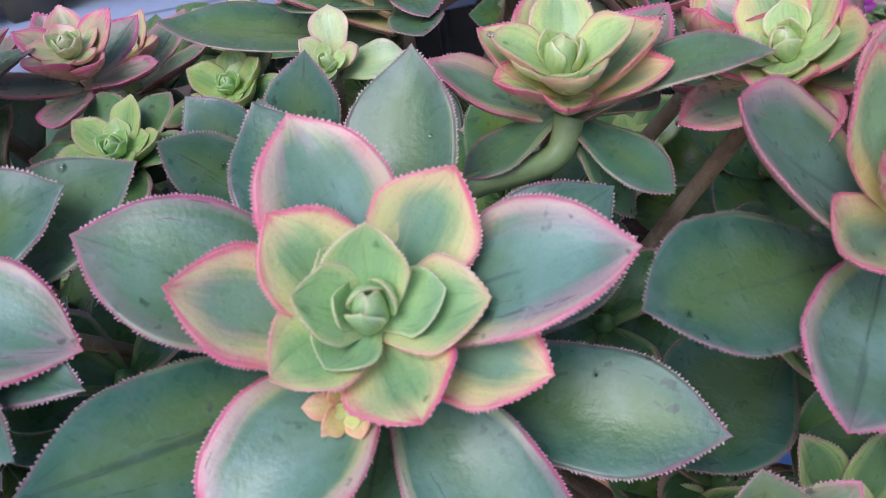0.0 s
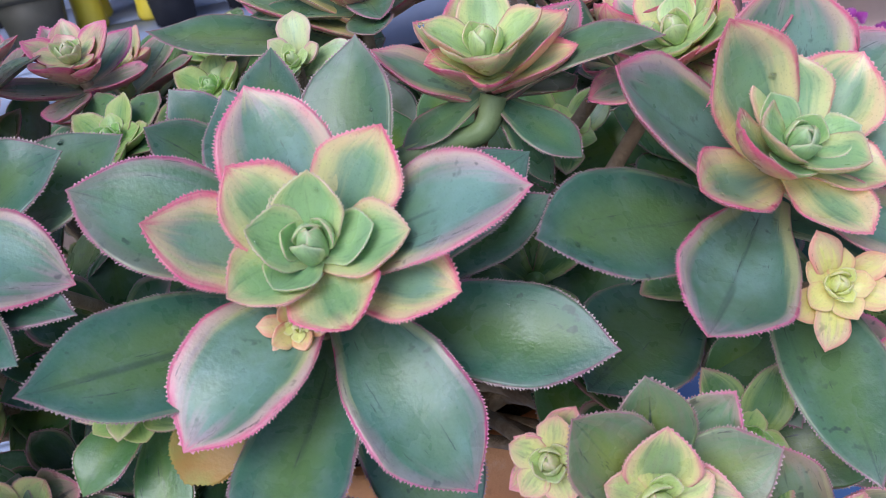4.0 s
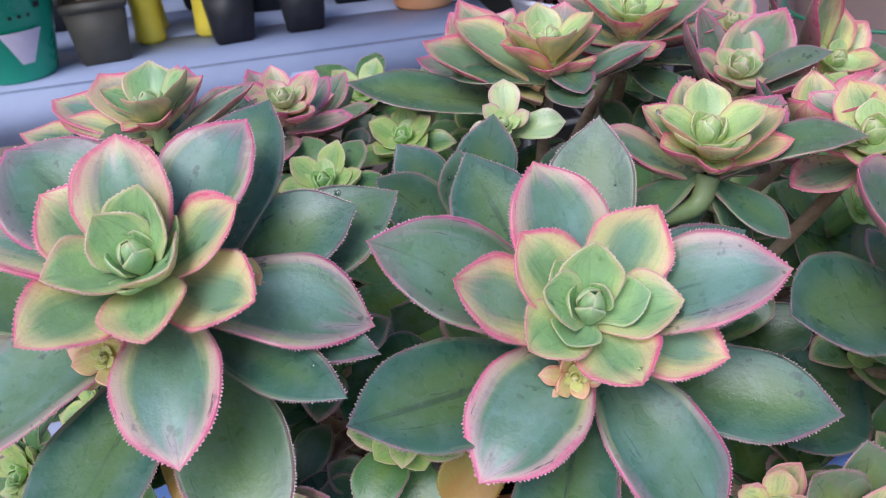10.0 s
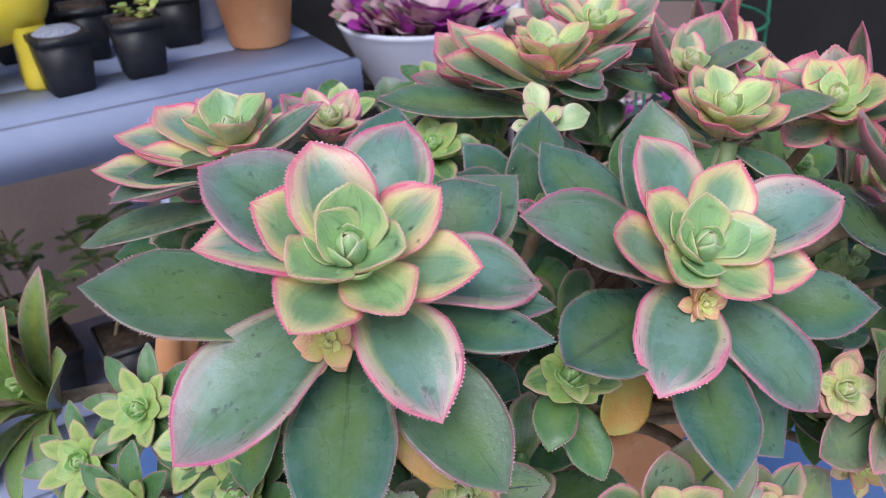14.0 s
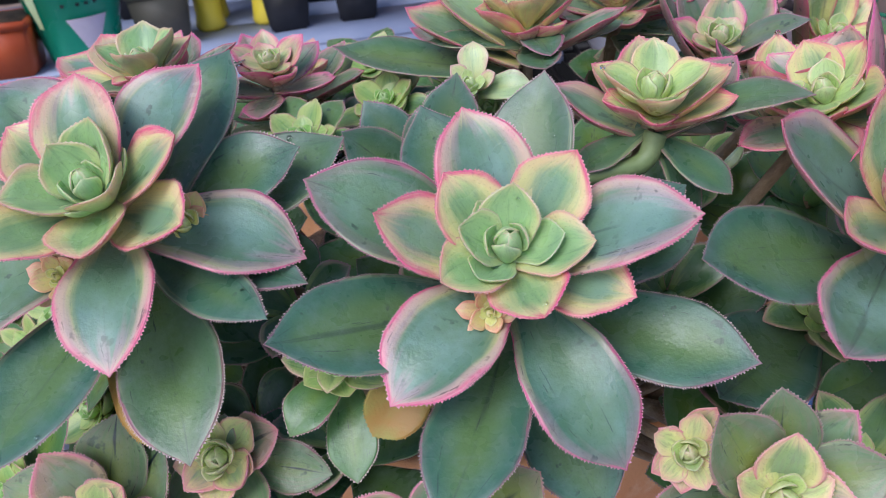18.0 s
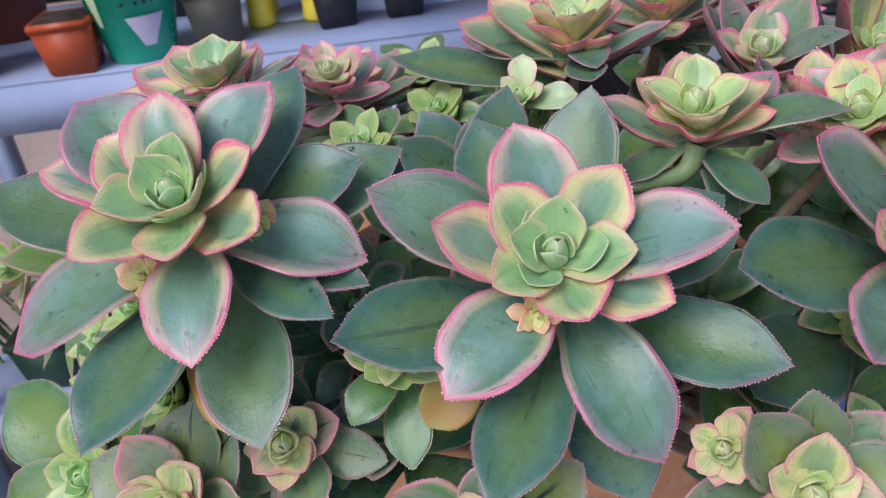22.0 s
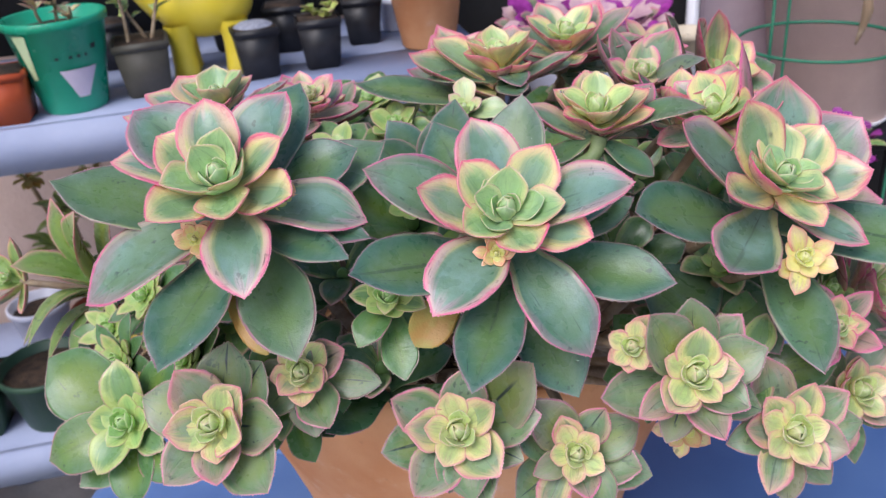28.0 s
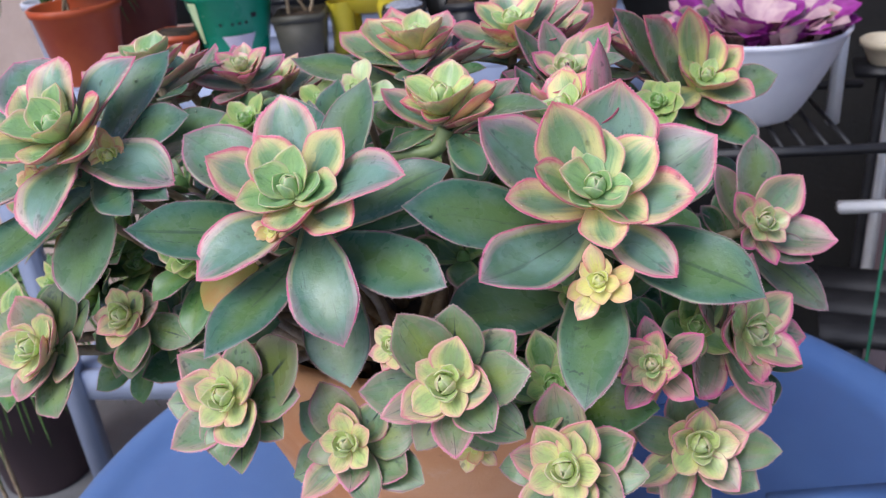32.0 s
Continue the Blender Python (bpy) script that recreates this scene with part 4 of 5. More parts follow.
ROSETTES.append(('small yellow-green rosette with pink leaf edges', (0.104, 0.113, 0.173), (0.05, -0.78, 0.62), 'small', 13, [
    (-10, 26, 27, 0.5, 0.8), (29, 14, 12, 0.5, 0.75), (27, -1, -13, 0.6, 0.85), (14, -11, -15, 0.55, 0.65),
    (-16, -17, -24, 0.45, 0.65), (-25, 0, 3, 0.55, 0.65), (10, 10, 21, 0.6, 0.5), (-14, 7, 16, 0.6, 0.5),
    (20, -2, -33, 0.5, 0.95), (-32, 4, -10, 0.5, 0.9), (-4, -12, -36, 0.5, 0.95), (36, 10, -4, 0.5, 0.95),
], 1.25))
ROSETTES.append(('small yellow-green rosette with pink leaf edges', (0.158, 0.164, 0.156), (0.30, -0.72, 0.62), 'small', 13, [
    (31, 35, 17, 0.4, 0.75), (-16, 17, 18, 0.5, 0.85), (21, 9, 4, 0.6, 0.6), (19, -6, -19, 0.55, 0.75),
    (-13, -21, -27, 0.4, 0.7), (-27, -19, -15, 0.35, 0.6), (-13, -5, 7, 0.6, 0.55), (0, 8, 16, 0.6, 0.5),
    (37, 21, -13, 0.45, 1), (-24, -8, -28, 0.45, 0.9), (-4, -14, -40, 0.45, 0.95), (28, 8, -28, 0.5, 1),
    (-34, 4, 2, 0.5, 0.9),
], 1.25))
ROSETTES.append(('small rosette with pink-flushed leaves', (0.178, 0.200, 0.200), (0.73, -0.49, 0.49), 'pinkish', 14, [
    (-29, -3, 29, 0.47, 0.75), (-22, -38, -16, 0.47, 0.75), (10, -12, -37, 0.47, 0.75), (24, 28, -17, 0.47, 0.75),
    (-6, 27, 29, 0.47, 0.75), (-14, -22, 10, 0.62, 0.5), (4, -21, -15, 0.62, 0.5), (22, 2, -16, 0.62, 0.5),
    (15, 23, 10, 0.62, 0.5), (-7, 7, 28, 0.62, 0.5),
], 1.4))
ROSETTES.append(('small rosette with pink-flushed leaves', (0.178, 0.281, 0.221), (0.45, -0.62, 0.65), 'pinkish', 11, [
    (-11, 39, 36, 0.47, 0.9), (17, 27, 17, 0.62, 0.6), (38, 14, -16, 0.57, 0.7), (26, 3, -24, 0.52, 0.85),
    (-17, 3, 15, 0.57, 0.6), (-11, -17, -9, 0.47, 0.7), (7, -15, -19, 0.47, 0.6), (37, 7, -57, 0.38, 1),
    (-29, 18, 25, 0.47, 0.85),
], 1.4))
ROSETTES.append(('small rosette with pink-flushed leaves', (0.135, 0.155, 0.205), (-0.10, -0.75, 0.65), 'pinkish', 9, [
    (-23, 6, -3, 0.47, 0.75), (-9, -12, -18, 0.47, 0.75), (20, -9, -9, 0.47, 0.75), (21, 13, 11, 0.47, 0.75),
    (-6, 17, 15, 0.47, 0.75), (-12, -9, -6, 0.57, 0.5), (3, -13, -6, 0.57, 0.5), (14, -5, 3, 0.57, 0.5),
    (2, 6, 15, 0.57, 0.5), (-13, 5, 9, 0.57, 0.5),
], 1.4))
ROSETTES.append(('tiny pale yellow offset rosette', (0.055, 0.128, 0.165), (0.00, -0.91, 0.41), 'yellow', 6, [
    (-17, 3, -3, 0.5, 0.75), (-3, -3, -17, 0.5, 0.75), (13, -1, -10, 0.5, 0.75), (14, 6, 6, 0.5, 0.75),
    (-7, 7, 13, 0.5, 0.75), (-10, -3, 5, 0.6, 0.5), (-9, -6, -6, 0.6, 0.5), (5, -8, -6, 0.6, 0.5),
    (12, -3, 3, 0.6, 0.5), (1, 0, 12, 0.6, 0.5),
], 1.0))
ROSETTES.append(('small plain green rosette', (-0.088, 0.131, 0.251), (0.00, -0.60, 0.80), 'green', 10, [
    (-15, -16, -19, 0.55, 0.9), (-19, 0, 0, 0.55, 0.7), (18, -6, -5, 0.55, 0.7), (-1, -12, -4, 0.6, 0.6),
    (6, -19, -37, 0.5, 1), (6, 1, 6, 0.6, 0.5),
], 1.0))
ROSETTES.append(('tiny pale yellow offset rosette', (-0.135, 0.145, 0.296), (0.30, -0.75, 0.60), 'yellow', 8, [
    (6, 5, 3, 0.6, 0.5), (-10, 6, 13, 0.5, 0.6), (5, -2, -5, 0.6, 0.6), (-7, -7, -5, 0.6, 0.6),
    (-3, 5, 11, 0.6, 0.4),
], 1.0))
ROSETTES.append(('tiny pale yellow offset rosette', (-0.173, 0.128, 0.287), (0.00, -0.85, 0.53), 'yellow', 4, [
    (-11, 2, 2, 0.55, 0.6), (-8, -2, -10, 0.55, 0.6), (4, -3, -10, 0.55, 0.6), (12, 2, -2, 0.55, 0.6),
    (7, 6, 6, 0.55, 0.6), (-5, 7, 9, 0.55, 0.6), (-9, -2, -1, 0.7, 0.4), (4, -7, -5, 0.7, 0.4),
    (7, 0, 6, 0.7, 0.4), (-4, 3, 6, 0.7, 0.4),
], 1.0))
ROSETTES.append(('tiny pale yellow offset rosette', (-0.036, 0.130, 0.270), (0.00, -0.85, 0.53), 'yellow', 4, [
    (-11, 1, 1, 0.5, 0.6), (-7, -4, -7, 0.5, 0.6), (3, -5, -9, 0.5, 0.6), (9, 0, 0, 0.5, 0.6),
    (6, 6, 5, 0.5, 0.6), (-3, 6, 9, 0.5, 0.6), (-6, -5, -1, 0.6, 0.4), (2, -5, -4, 0.6, 0.4),
    (6, -1, 4, 0.6, 0.4), (-3, 1, 7, 0.6, 0.4),
], 1.0))
ROSETTES.append(('large rosette', (-0.063, 0.213, 0.272), (0.00, -0.76, 0.65), 'large', 9, [
    (-6, 23, 26, 0.45, 1), (9, 35, 35, 0.45, 1), (-30, 29, 27, 0.45, 1), (-38, 16, 19, 0.45, 1),
    (-15, 5, 6, 0.45, 0.8),
], 1.0))
ROSETTES.append(('green trailing rosette with pink edges and drooping leaves', (-0.318, 0.291, 0.184), (-0.35, -0.50, 0.79), 'rosy', 7, [
    (-37, -25, 22, 0.50, 0.62), (13, -18, 57, 0.42, 0.62), (-12, 6, 58, 0.36, 0.7), (26, 12, 60, 0.22, 0.85), (35, -29, 32, 0.36, 0.95),
    (-21, -58, -18, 0.17, 1), (-23, -40, -46, 0.18, 1), (-2, -46, -48, 0.16, 1), (16, -42, -42, 0.15, 1), (-36, -40, -30, 0.16, 1),
    (30, -35, -40, 0.15, 1), (-40, 10, 8, 0.34, 0.7),
], 1.0))
ROSETTES.append(('small coral-pink rosette on a trailing stem', (-0.382, 0.300, 0.182), (-0.60, -0.40, 0.69), 'rosy', 7, [
    (-22, -8, 2, 0.5, 0.5), (3, 14, 24, 0.5, 0.5), (-4, -20, -12, 0.5, 0.5), (12, -16, -22, 0.5, 0.55), (-16, 10, 14, 0.5, 0.45),
], 1.2))
ROSETTES.append(('small plain green rosette', (-0.285, 0.235, 0.175), (-0.31, -0.72, 0.62), 'green', 9, [
    (-29, 9, -8, 0.3, 0.9), (-14, -6, -24, 0.3, 0.9), (5, -17, -21, 0.3, 0.9), (22, -13, -11, 0.3, 0.9),
    (31, -3, 3, 0.3, 0.9), (21, 13, 16, 0.3, 0.9), (-1, 22, 20, 0.3, 0.9), (-19, 20, 4, 0.3, 0.9),
    (-19, -5, -6, 0.4, 0.5), (-6, -15, -13, 0.4, 0.5), (12, -15, -4, 0.4, 0.5), (15, -2, 10, 0.4, 0.5),
    (1, 10, 17, 0.4, 0.5), (-16, 8, 8, 0.4, 0.5),
], 1.0))
ROSETTES.append(('small plain green rosette', (-0.252, 0.225, 0.205), (-0.31, -0.62, 0.72), 'green', 9, [
    (-24, -3, -18, 0.3, 0.9), (-11, -18, -26, 0.3, 0.9), (15, -23, -21, 0.3, 0.9), (31, -14, -3, 0.3, 0.9),
    (30, 7, 15, 0.3, 0.9), (8, 23, 19, 0.3, 0.9), (-12, 26, 14, 0.3, 0.9), (-26, 17, -3, 0.3, 0.9),
    (-14, -10, -8, 0.4, 0.5), (3, -18, -8, 0.4, 0.5), (18, -10, 5, 0.4, 0.5), (13, 5, 13, 0.4, 0.5),
    (-4, 11, 16, 0.4, 0.5), (-19, 4, 2, 0.4, 0.5),
], 1.0))
ROSETTES.append(('small plain green rosette', (-0.262, 0.190, 0.180), (-0.42, -0.74, 0.53), 'green', 8, [
    (-20, 1, -21, 0.35, 0.9), (-2, -12, -27, 0.35, 0.9), (19, -18, -16, 0.35, 0.9), (26, -9, 2, 0.35, 0.9),
    (21, 3, 15, 0.35, 0.9), (8, 19, 22, 0.35, 0.9), (-16, 22, 13, 0.35, 0.9), (-24, 14, -8, 0.35, 0.9),
    (-11, -8, -13, 0.4, 0.5), (5, -14, -8, 0.4, 0.5), (13, -8, 4, 0.4, 0.5), (9, 2, 14, 0.4, 0.5),
    (-9, 10, 13, 0.4, 0.5), (-16, 5, 1, 0.4, 0.5),
], 1.0))
ROSETTES.append(('small plain green rosette', (-0.200, 0.200, 0.225), (-0.51, -0.41, 0.76), 'green', 10, [
    (-33, 7, -28, 0.5, 0.9), (-9, -34, -30, 0.5, 0.9), (24, -30, -8, 0.5, 0.9), (39, 0, 19, 0.5, 0.9),
    (21, 35, 22, 0.5, 0.9), (-19, 34, -1, 0.5, 0.9), (-16, -10, -12, 0.6, 0.6), (2, -24, -4, 0.6, 0.6),
    (19, -9, 16, 0.6, 0.6), (0, 19, 17, 0.6, 0.6), (-19, 11, 0, 0.6, 0.6),
], 1.0))
ROSETTES.append(('small plain green rosette', (-0.230, 0.200, 0.200), (-0.72, -0.41, 0.56), 'green', 9, [
    (-20, 11, -27, 0.5, 0.9), (-2, -24, -28, 0.5, 0.9), (20, -28, -3, 0.5, 0.9), (25, -5, 19, 0.5, 0.9),
    (12, 23, 23, 0.5, 0.9), (-13, 34, -5, 0.5, 0.9), (-11, -10, -16, 0.6, 0.5), (5, -18, 0, 0.6, 0.5),
    (11, -7, 16, 0.6, 0.5), (-5, 14, 14, 0.6, 0.5), (-18, 11, -6, 0.6, 0.5),
], 1.0))
ROSETTES.append(('small plain green rosette', (-0.215, 0.175, 0.190), (-0.52, -0.63, 0.58), 'green', 8, [
    (-17, -1, -24, 0.45, 0.9), (1, -16, -23, 0.45, 0.9), (28, -18, 0, 0.45, 0.9), (25, 3, 17, 0.45, 0.9),
    (-1, 24, 19, 0.45, 0.9), (-22, 20, -3, 0.45, 0.9), (-14, -8, -12, 0.6, 0.5), (6, -18, -4, 0.6, 0.5),
    (12, -5, 12, 0.6, 0.5), (-3, 8, 17, 0.6, 0.5), (-18, 8, -1, 0.6, 0.5),
], 1.0))
ROSETTES.append(('small plain green rosette', (-0.150, 0.135, 0.185), (-0.11, -0.84, 0.53), 'green', 8, [
    (-33, 9, -2, 0.55, 1), (-22, -10, -27, 0.55, 1), (16, -15, -26, 0.55, 1), (36, -1, 1, 0.55, 1),
    (22, 16, 23, 0.55, 1), (-14, 21, 27, 0.55, 1), (-17, -8, -7, 0.6, 0.7), (0, -14, -12, 0.6, 0.7),
    (15, -6, -1, 0.6, 0.7), (9, 3, 16, 0.6, 0.7), (-13, 6, 11, 0.6, 0.7),
], 1.0))
ROSETTES.append(('small plain green rosette', (0.050, 0.155, 0.185), (0.11, -0.84, 0.53), 'green', 8, [
    (-34, -3, -5, 0.55, 1), (-12, -15, -26, 0.55, 1), (20, -11, -26, 0.55, 1), (35, 8, -5, 0.55, 1),
    (12, 22, 24, 0.55, 1), (-26, 15, 23, 0.55, 1), (-16, -7, -1, 0.6, 0.7), (2, -15, -14, 0.6, 0.7),
    (18, -5, -5, 0.6, 0.7), (12, 3, 13, 0.6, 0.7), (-9, 4, 15, 0.6, 0.7),
], 1.0))
ROSETTES.append(('small plain green rosette', (0.150, 0.200, 0.200), (0.51, -0.61, 0.61), 'green', 8, [
    (-34, -8, 12, 0.45, 1), (-25, -31, -19, 0.45, 1), (13, -17, -34, 0.45, 1), (32, 15, -21, 0.45, 1),
    (16, 36, 13, 0.45, 1), (-14, 22, 29, 0.45, 1), (-15, -16, 6, 0.6, 0.7), (1, -16, -10, 0.6, 0.7),
    (17, -2, -12, 0.6, 0.7), (11, 12, 9, 0.6, 0.7), (-5, 5, 19, 0.6, 0.7),
], 1.0))
ROSETTES.append(('small plain green rosette', (0.000, 0.240, 0.255), (0.00, -0.60, 0.80), 'green', 9, [
    (-43, -1, -4, 0.5, 1), (-25, -28, -25, 0.5, 1), (10, -28, -27, 0.5, 1), (42, -7, -11, 0.5, 1),
    (37, 17, 8, 0.5, 1), (3, 36, 24, 0.5, 1), (-33, 29, 17, 0.5, 1),
], 1.0))
ROSETTES.append(('small plain green rosette', (-0.085, 0.235, 0.250), (0.00, -0.51, 0.86), 'green', 9, [
    (-38, -21, -19, 0.5, 1), (-7, -37, -27, 0.5, 1), (35, -24, -17, 0.5, 1), (43, 12, 1, 0.5, 1),
    (20, 38, 18, 0.5, 1), (-14, 39, 19, 0.5, 1), (-45, 14, 5, 0.5, 1),
], 1.0))
ROSETTES.append(('small plain green rosette', (0.110, 0.270, 0.245), (0.30, -0.51, 0.81), 'green', 9, [
    (-42, 0, 10, 0.5, 1), (-37, -32, -12, 0.5, 1), (1, -39, -31, 0.5, 1), (37, -14, -26, 0.5, 1),
    (39, 21, -6, 0.5, 1), (17, 41, 15, 0.5, 1), (-17, 35, 25, 0.5, 1),
], 1.0))
ROSETTES.append(('small plain green rosette', (-0.170, 0.360, 0.265), (-0.31, -0.21, 0.93), 'green', 9, [
    (-41, 10, -14, 0.5, 1), (-25, -28, -21, 0.5, 1), (12, -47, -11, 0.5, 1), (37, -21, 5, 0.5, 1),
    (46, 11, 14, 0.5, 1), (12, 48, 9, 0.5, 1), (-21, 38, -1, 0.5, 1), (-26, -8, -4, 0.6, 0.7),
    (-7, -27, -5, 0.6, 0.7), (24, -10, 11, 0.6, 0.7), (16, 19, 13, 0.6, 0.7), (-13, 24, 4, 0.6, 0.7),
], 1.0))

FILL = [(-0.12, 0.19, 0.235), (-0.06, 0.20, 0.225), (0.03, 0.20, 0.23), (0.09, 0.21, 0.215), (-0.17, 0.23, 0.25), (-0.09, 0.27, 0.25), (-0.02, 0.26, 0.25),
        (0.05, 0.27, 0.25), (0.12, 0.24, 0.22), (-0.20, 0.29, 0.255), (-0.13, 0.34, 0.245), (-0.05, 0.34, 0.255), (0.02, 0.33, 0.255), (0.09, 0.33, 0.245),
        (-0.10, 0.15, 0.20), (0.09, 0.15, 0.19), (0.16, 0.30, 0.20), (-0.22, 0.36, 0.225), (-0.08, 0.42, 0.245), (0.04, 0.43, 0.25), (0.12, 0.40, 0.22),
        (-0.14, 0.165, 0.19), (0.17, 0.225, 0.19), (-0.19, 0.20, 0.20), (0.06, 0.165, 0.195)]

# ---- potted succulent ----
POT = Vector((-0.071, 0.42, TABLE_Z))
plant = base("potted_succulent", POT, "large clump of pink-edged green succulent rosettes in a terracotta pot", "potted plant")


def clay_pot(parent):
    rim = 0.272
    prof = [(0.001, 0.0), (0.138, 0.0), (0.143, 0.004), (0.149, 0.053), (0.159, 0.096), (0.172, 0.140), (0.184, 0.175), (0.192, 0.205), (0.196, 0.235),
            (0.198, rim - 0.010), (0.197, rim - 0.003), (0.192, rim), (0.184, rim - 0.002), (0.180, rim - 0.008), (0.176, rim - 0.03), (0.001, rim - 0.032)]
    part("pot", *lathe(prof, 96), TERRACOTTA, parent, "weathered flared terracotta pot")
    rng = np.random.RandomState(5)
    verts, faces = [], []
    R, N = 14, 48
    for i in range(R + 1):
        for j in range(N):
            a, r = 2 * math.pi * j / N, 0.174 * i / R
            verts.append((r * math.cos(a), r * math.sin(a), rim - 0.026 + 0.006 * rng.rand() - 0.003 + 0.02 * (1 - (i / R) ** 2)))
    for i in range(R):
        for j in range(N):
            faces.append((i * N + j, (i + 1) * N + j, (i + 1) * N + (j + 1) % N, i * N + (j + 1) % N))
    part("soil", verts, faces, SOIL, parent, "dark potting soil with dry litter")


clay_pot(plant)
for number, (label, at, axis, style, core, tips, deep) in enumerate(ROSETTES):
    rosette(label, at, axis, style, core, tips, plant, 100 + number, deep)
    # a bare stem from the soil to each rosette
    rng = np.random.RandomState(900 + number)
    C, ax = np.array(at), unit(axis)
    root = np.array([POT.x + 0.55 * (at[0] - POT.x) * 0.75, POT.y + max(-0.15, 0.6 * (at[1] - POT.y)), 0.098])
    root[:2] += rng.uniform(-0.012, 0.012, 2)
    reach = np.median([np.linalg.norm(q[:3]) for q in tips]) / 1000
    top = C - ax * reach * 0.42
    mid = (root + top) / 2 + np.array([0, 0, 0.01]) + rng.uniform(-0.012, 0.012, 3) - ax * 0.012
    thick = 0.0022 + 0.038 * reach
    part("stem", *tube([root - np.array(POT), mid - np.array(POT), top - np.array(POT)], [thick * 1.15, thick, thick * 0.8], 9), BARK, plant, "knobbly brown stem")

# low leafy shoots that fill the clump between stems, most in shade-darkened green
rng = np.random.RandomState(4)
for k, (x, y, z) in enumerate(FILL):
    ax = unit((0.9 * (x + 0.03) + rng.uniform(-0.2, 0.2), -0.45 + rng.uniform(-0.2, 0.2), 0.8))
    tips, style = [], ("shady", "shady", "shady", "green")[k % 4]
    side = unit(np.cross(ax, (0.2, 1, 0.3)))
    fwd = np.cross(ax, side)
    for i in range(9):
        a, r = 2.4 * i + rng.uniform(-0.3, 0.3), (44 if i < 5 else 27) * rng.uniform(0.85, 1.15)
        tips.append((*((side * math.cos(a) + fwd * math.sin(a)) * r + ax * (-6 if i < 5 else 5)), 0.52, 0.98 if i < 5 else 0.7))
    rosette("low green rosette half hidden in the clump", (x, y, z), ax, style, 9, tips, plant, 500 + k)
    C = np.array((x, y, z))
    root = np.array([POT.x + 0.5 * (x - POT.x), POT.y + 0.5 * (y - POT.y), 0.098])
    part("stem", *tube([root - np.array(POT), (root + C) / 2 - np.array(POT) + rng.uniform(-0.01, 0.01, 3), C - ax * 0.012 - np.array(POT)], [0.005, 0.0045, 0.004], 7), BARK, plant, "knobbly brown stem")

stalk = [np.array(q) - np.array(POT) for q in ((-0.045, 0.197, 0.268), (-0.008, 0.202, 0.2795), (0.016, 0.208, 0.282), (0.022, 0.213, 0.292))]
part("stalk", *tube(stalk, [0.0042, 0.004, 0.004, 0.0045], 10), GREEN_STALK, plant, "smooth pale green stalk")

# a leaf that stands on edge beside the yellow-green rosette
leaf(np.array((0.101, 0.219, 0.272)) - np.array(POT), np.array((0.096, 0.230, 0.334)) - np.array(POT), (-1.0, 0.35, 0.1), 0.024, -0.05, 0.35, 0.004, 0.72, LEAF["pinkish"], plant, rng, True, 20)

# dry litter on the soil round the front of the rim
for k in range(46):
    a, r = radians(rng.uniform(195, 345)), rng.uniform(0.10, 0.168)
    p = np.array((r * math.cos(a), r * math.sin(a), 0.262 + rng.uniform(0.0, 0.006)))
    h = rng.uniform(0, 6.28)
    d = np.array((math.cos(h), math.sin(h), rng.uniform(-0.1, 0.35))) * rng.uniform(0.012, 0.024)
    leaf(p, p + d, (rng.uniform(-0.5, 0.5), -0.3, 1), rng.uniform(0.005, 0.011), 0.15, rng.uniform(-0.5, 0.9), 0.0008, 0.8, LITTER, plant, rng, False, 8, "dry_leaf")

# two old leaves, turned golden
for foot, tip, w in (((-0.056, 0.139, 0.247), (-0.077, 0.121, 0.227), 0.020), ((-0.162, 0.125, 0.258), (-0.141, 0.102, 0.239), 0.010)):
    leaf(np.array(foot) - np.array(POT), np.array(tip) - np.array(POT), (0, -0.9, 0.4), w, 0.05, 0.3, 0.0025, 0.3, DRY_LEAF, plant, rng, True, 16, "dry_leaf")

# ---- plant stand with its pots ----
TURN14 = 14
SHELF = Vector((-0.55, 0.93, 0.10))
AX = Vector((math.cos(radians(TURN14)), math.sin(radians(TURN14)), 0))
AY = Vector((-AX.y, AX.x, 0))


def plant_stand():
    s = base("plant_stand", (-0.55, 0.93, FLOOR), "grey painted wooden plant stand with two shelves", "plant stand", turn=TURN14)
    for z, right in ((SHELF.z - FLOOR, 0.56), (-0.44 - FLOOR, 0.30)):
        x, w = (right - 0.51) / 2, right + 0.51
        for k in range(3):
            from_bm("plank", box_bm((w, 0.145, 0.018), (x, 0.085 + 0.15 * k, z - 0.018), 0.003), GREY_PAINT, s)
        from_bm("front_rail", box_bm((w + 0.01, 0.02, 0.064), (x, 0.0, z - 0.064), 0.003), GREY_PAINT, s)
    # sheet added behind the upper pots to darken the view there
    from_bm("back_panel", box_bm((1.0, 0.012, 0.46), (0.06, 0.485, SHELF.z - FLOOR), 0.002), SHADE_BLACK, s, "added dark backdrop standing in for the darkness behind the pots")
    for x in (-0.50, 0.28):
        for y in (-0.005, 0.46):
            from_bm("leg", box_bm((0.04, 0.036, SHELF.z - FLOOR + (0.25 if x < 0 else -0.02)), (x, y, 0), 0.004), GREY_PAINT, s)
    return s


plant_stand()


def pot_form(top, foot, h, wall=0.006, rim=0.012):
    return [(0.001, 0), (foot - 0.003, 0), (foot, 0.004), (top - 0.004, h - rim - 0.002), (top, h - rim), (top + 0.001, h - 0.002), (top - 0.002, h),
            (top - wall, h - 0.002), (top - wall - 0.002, h - 0.02), (0.001, h - 0.021)]


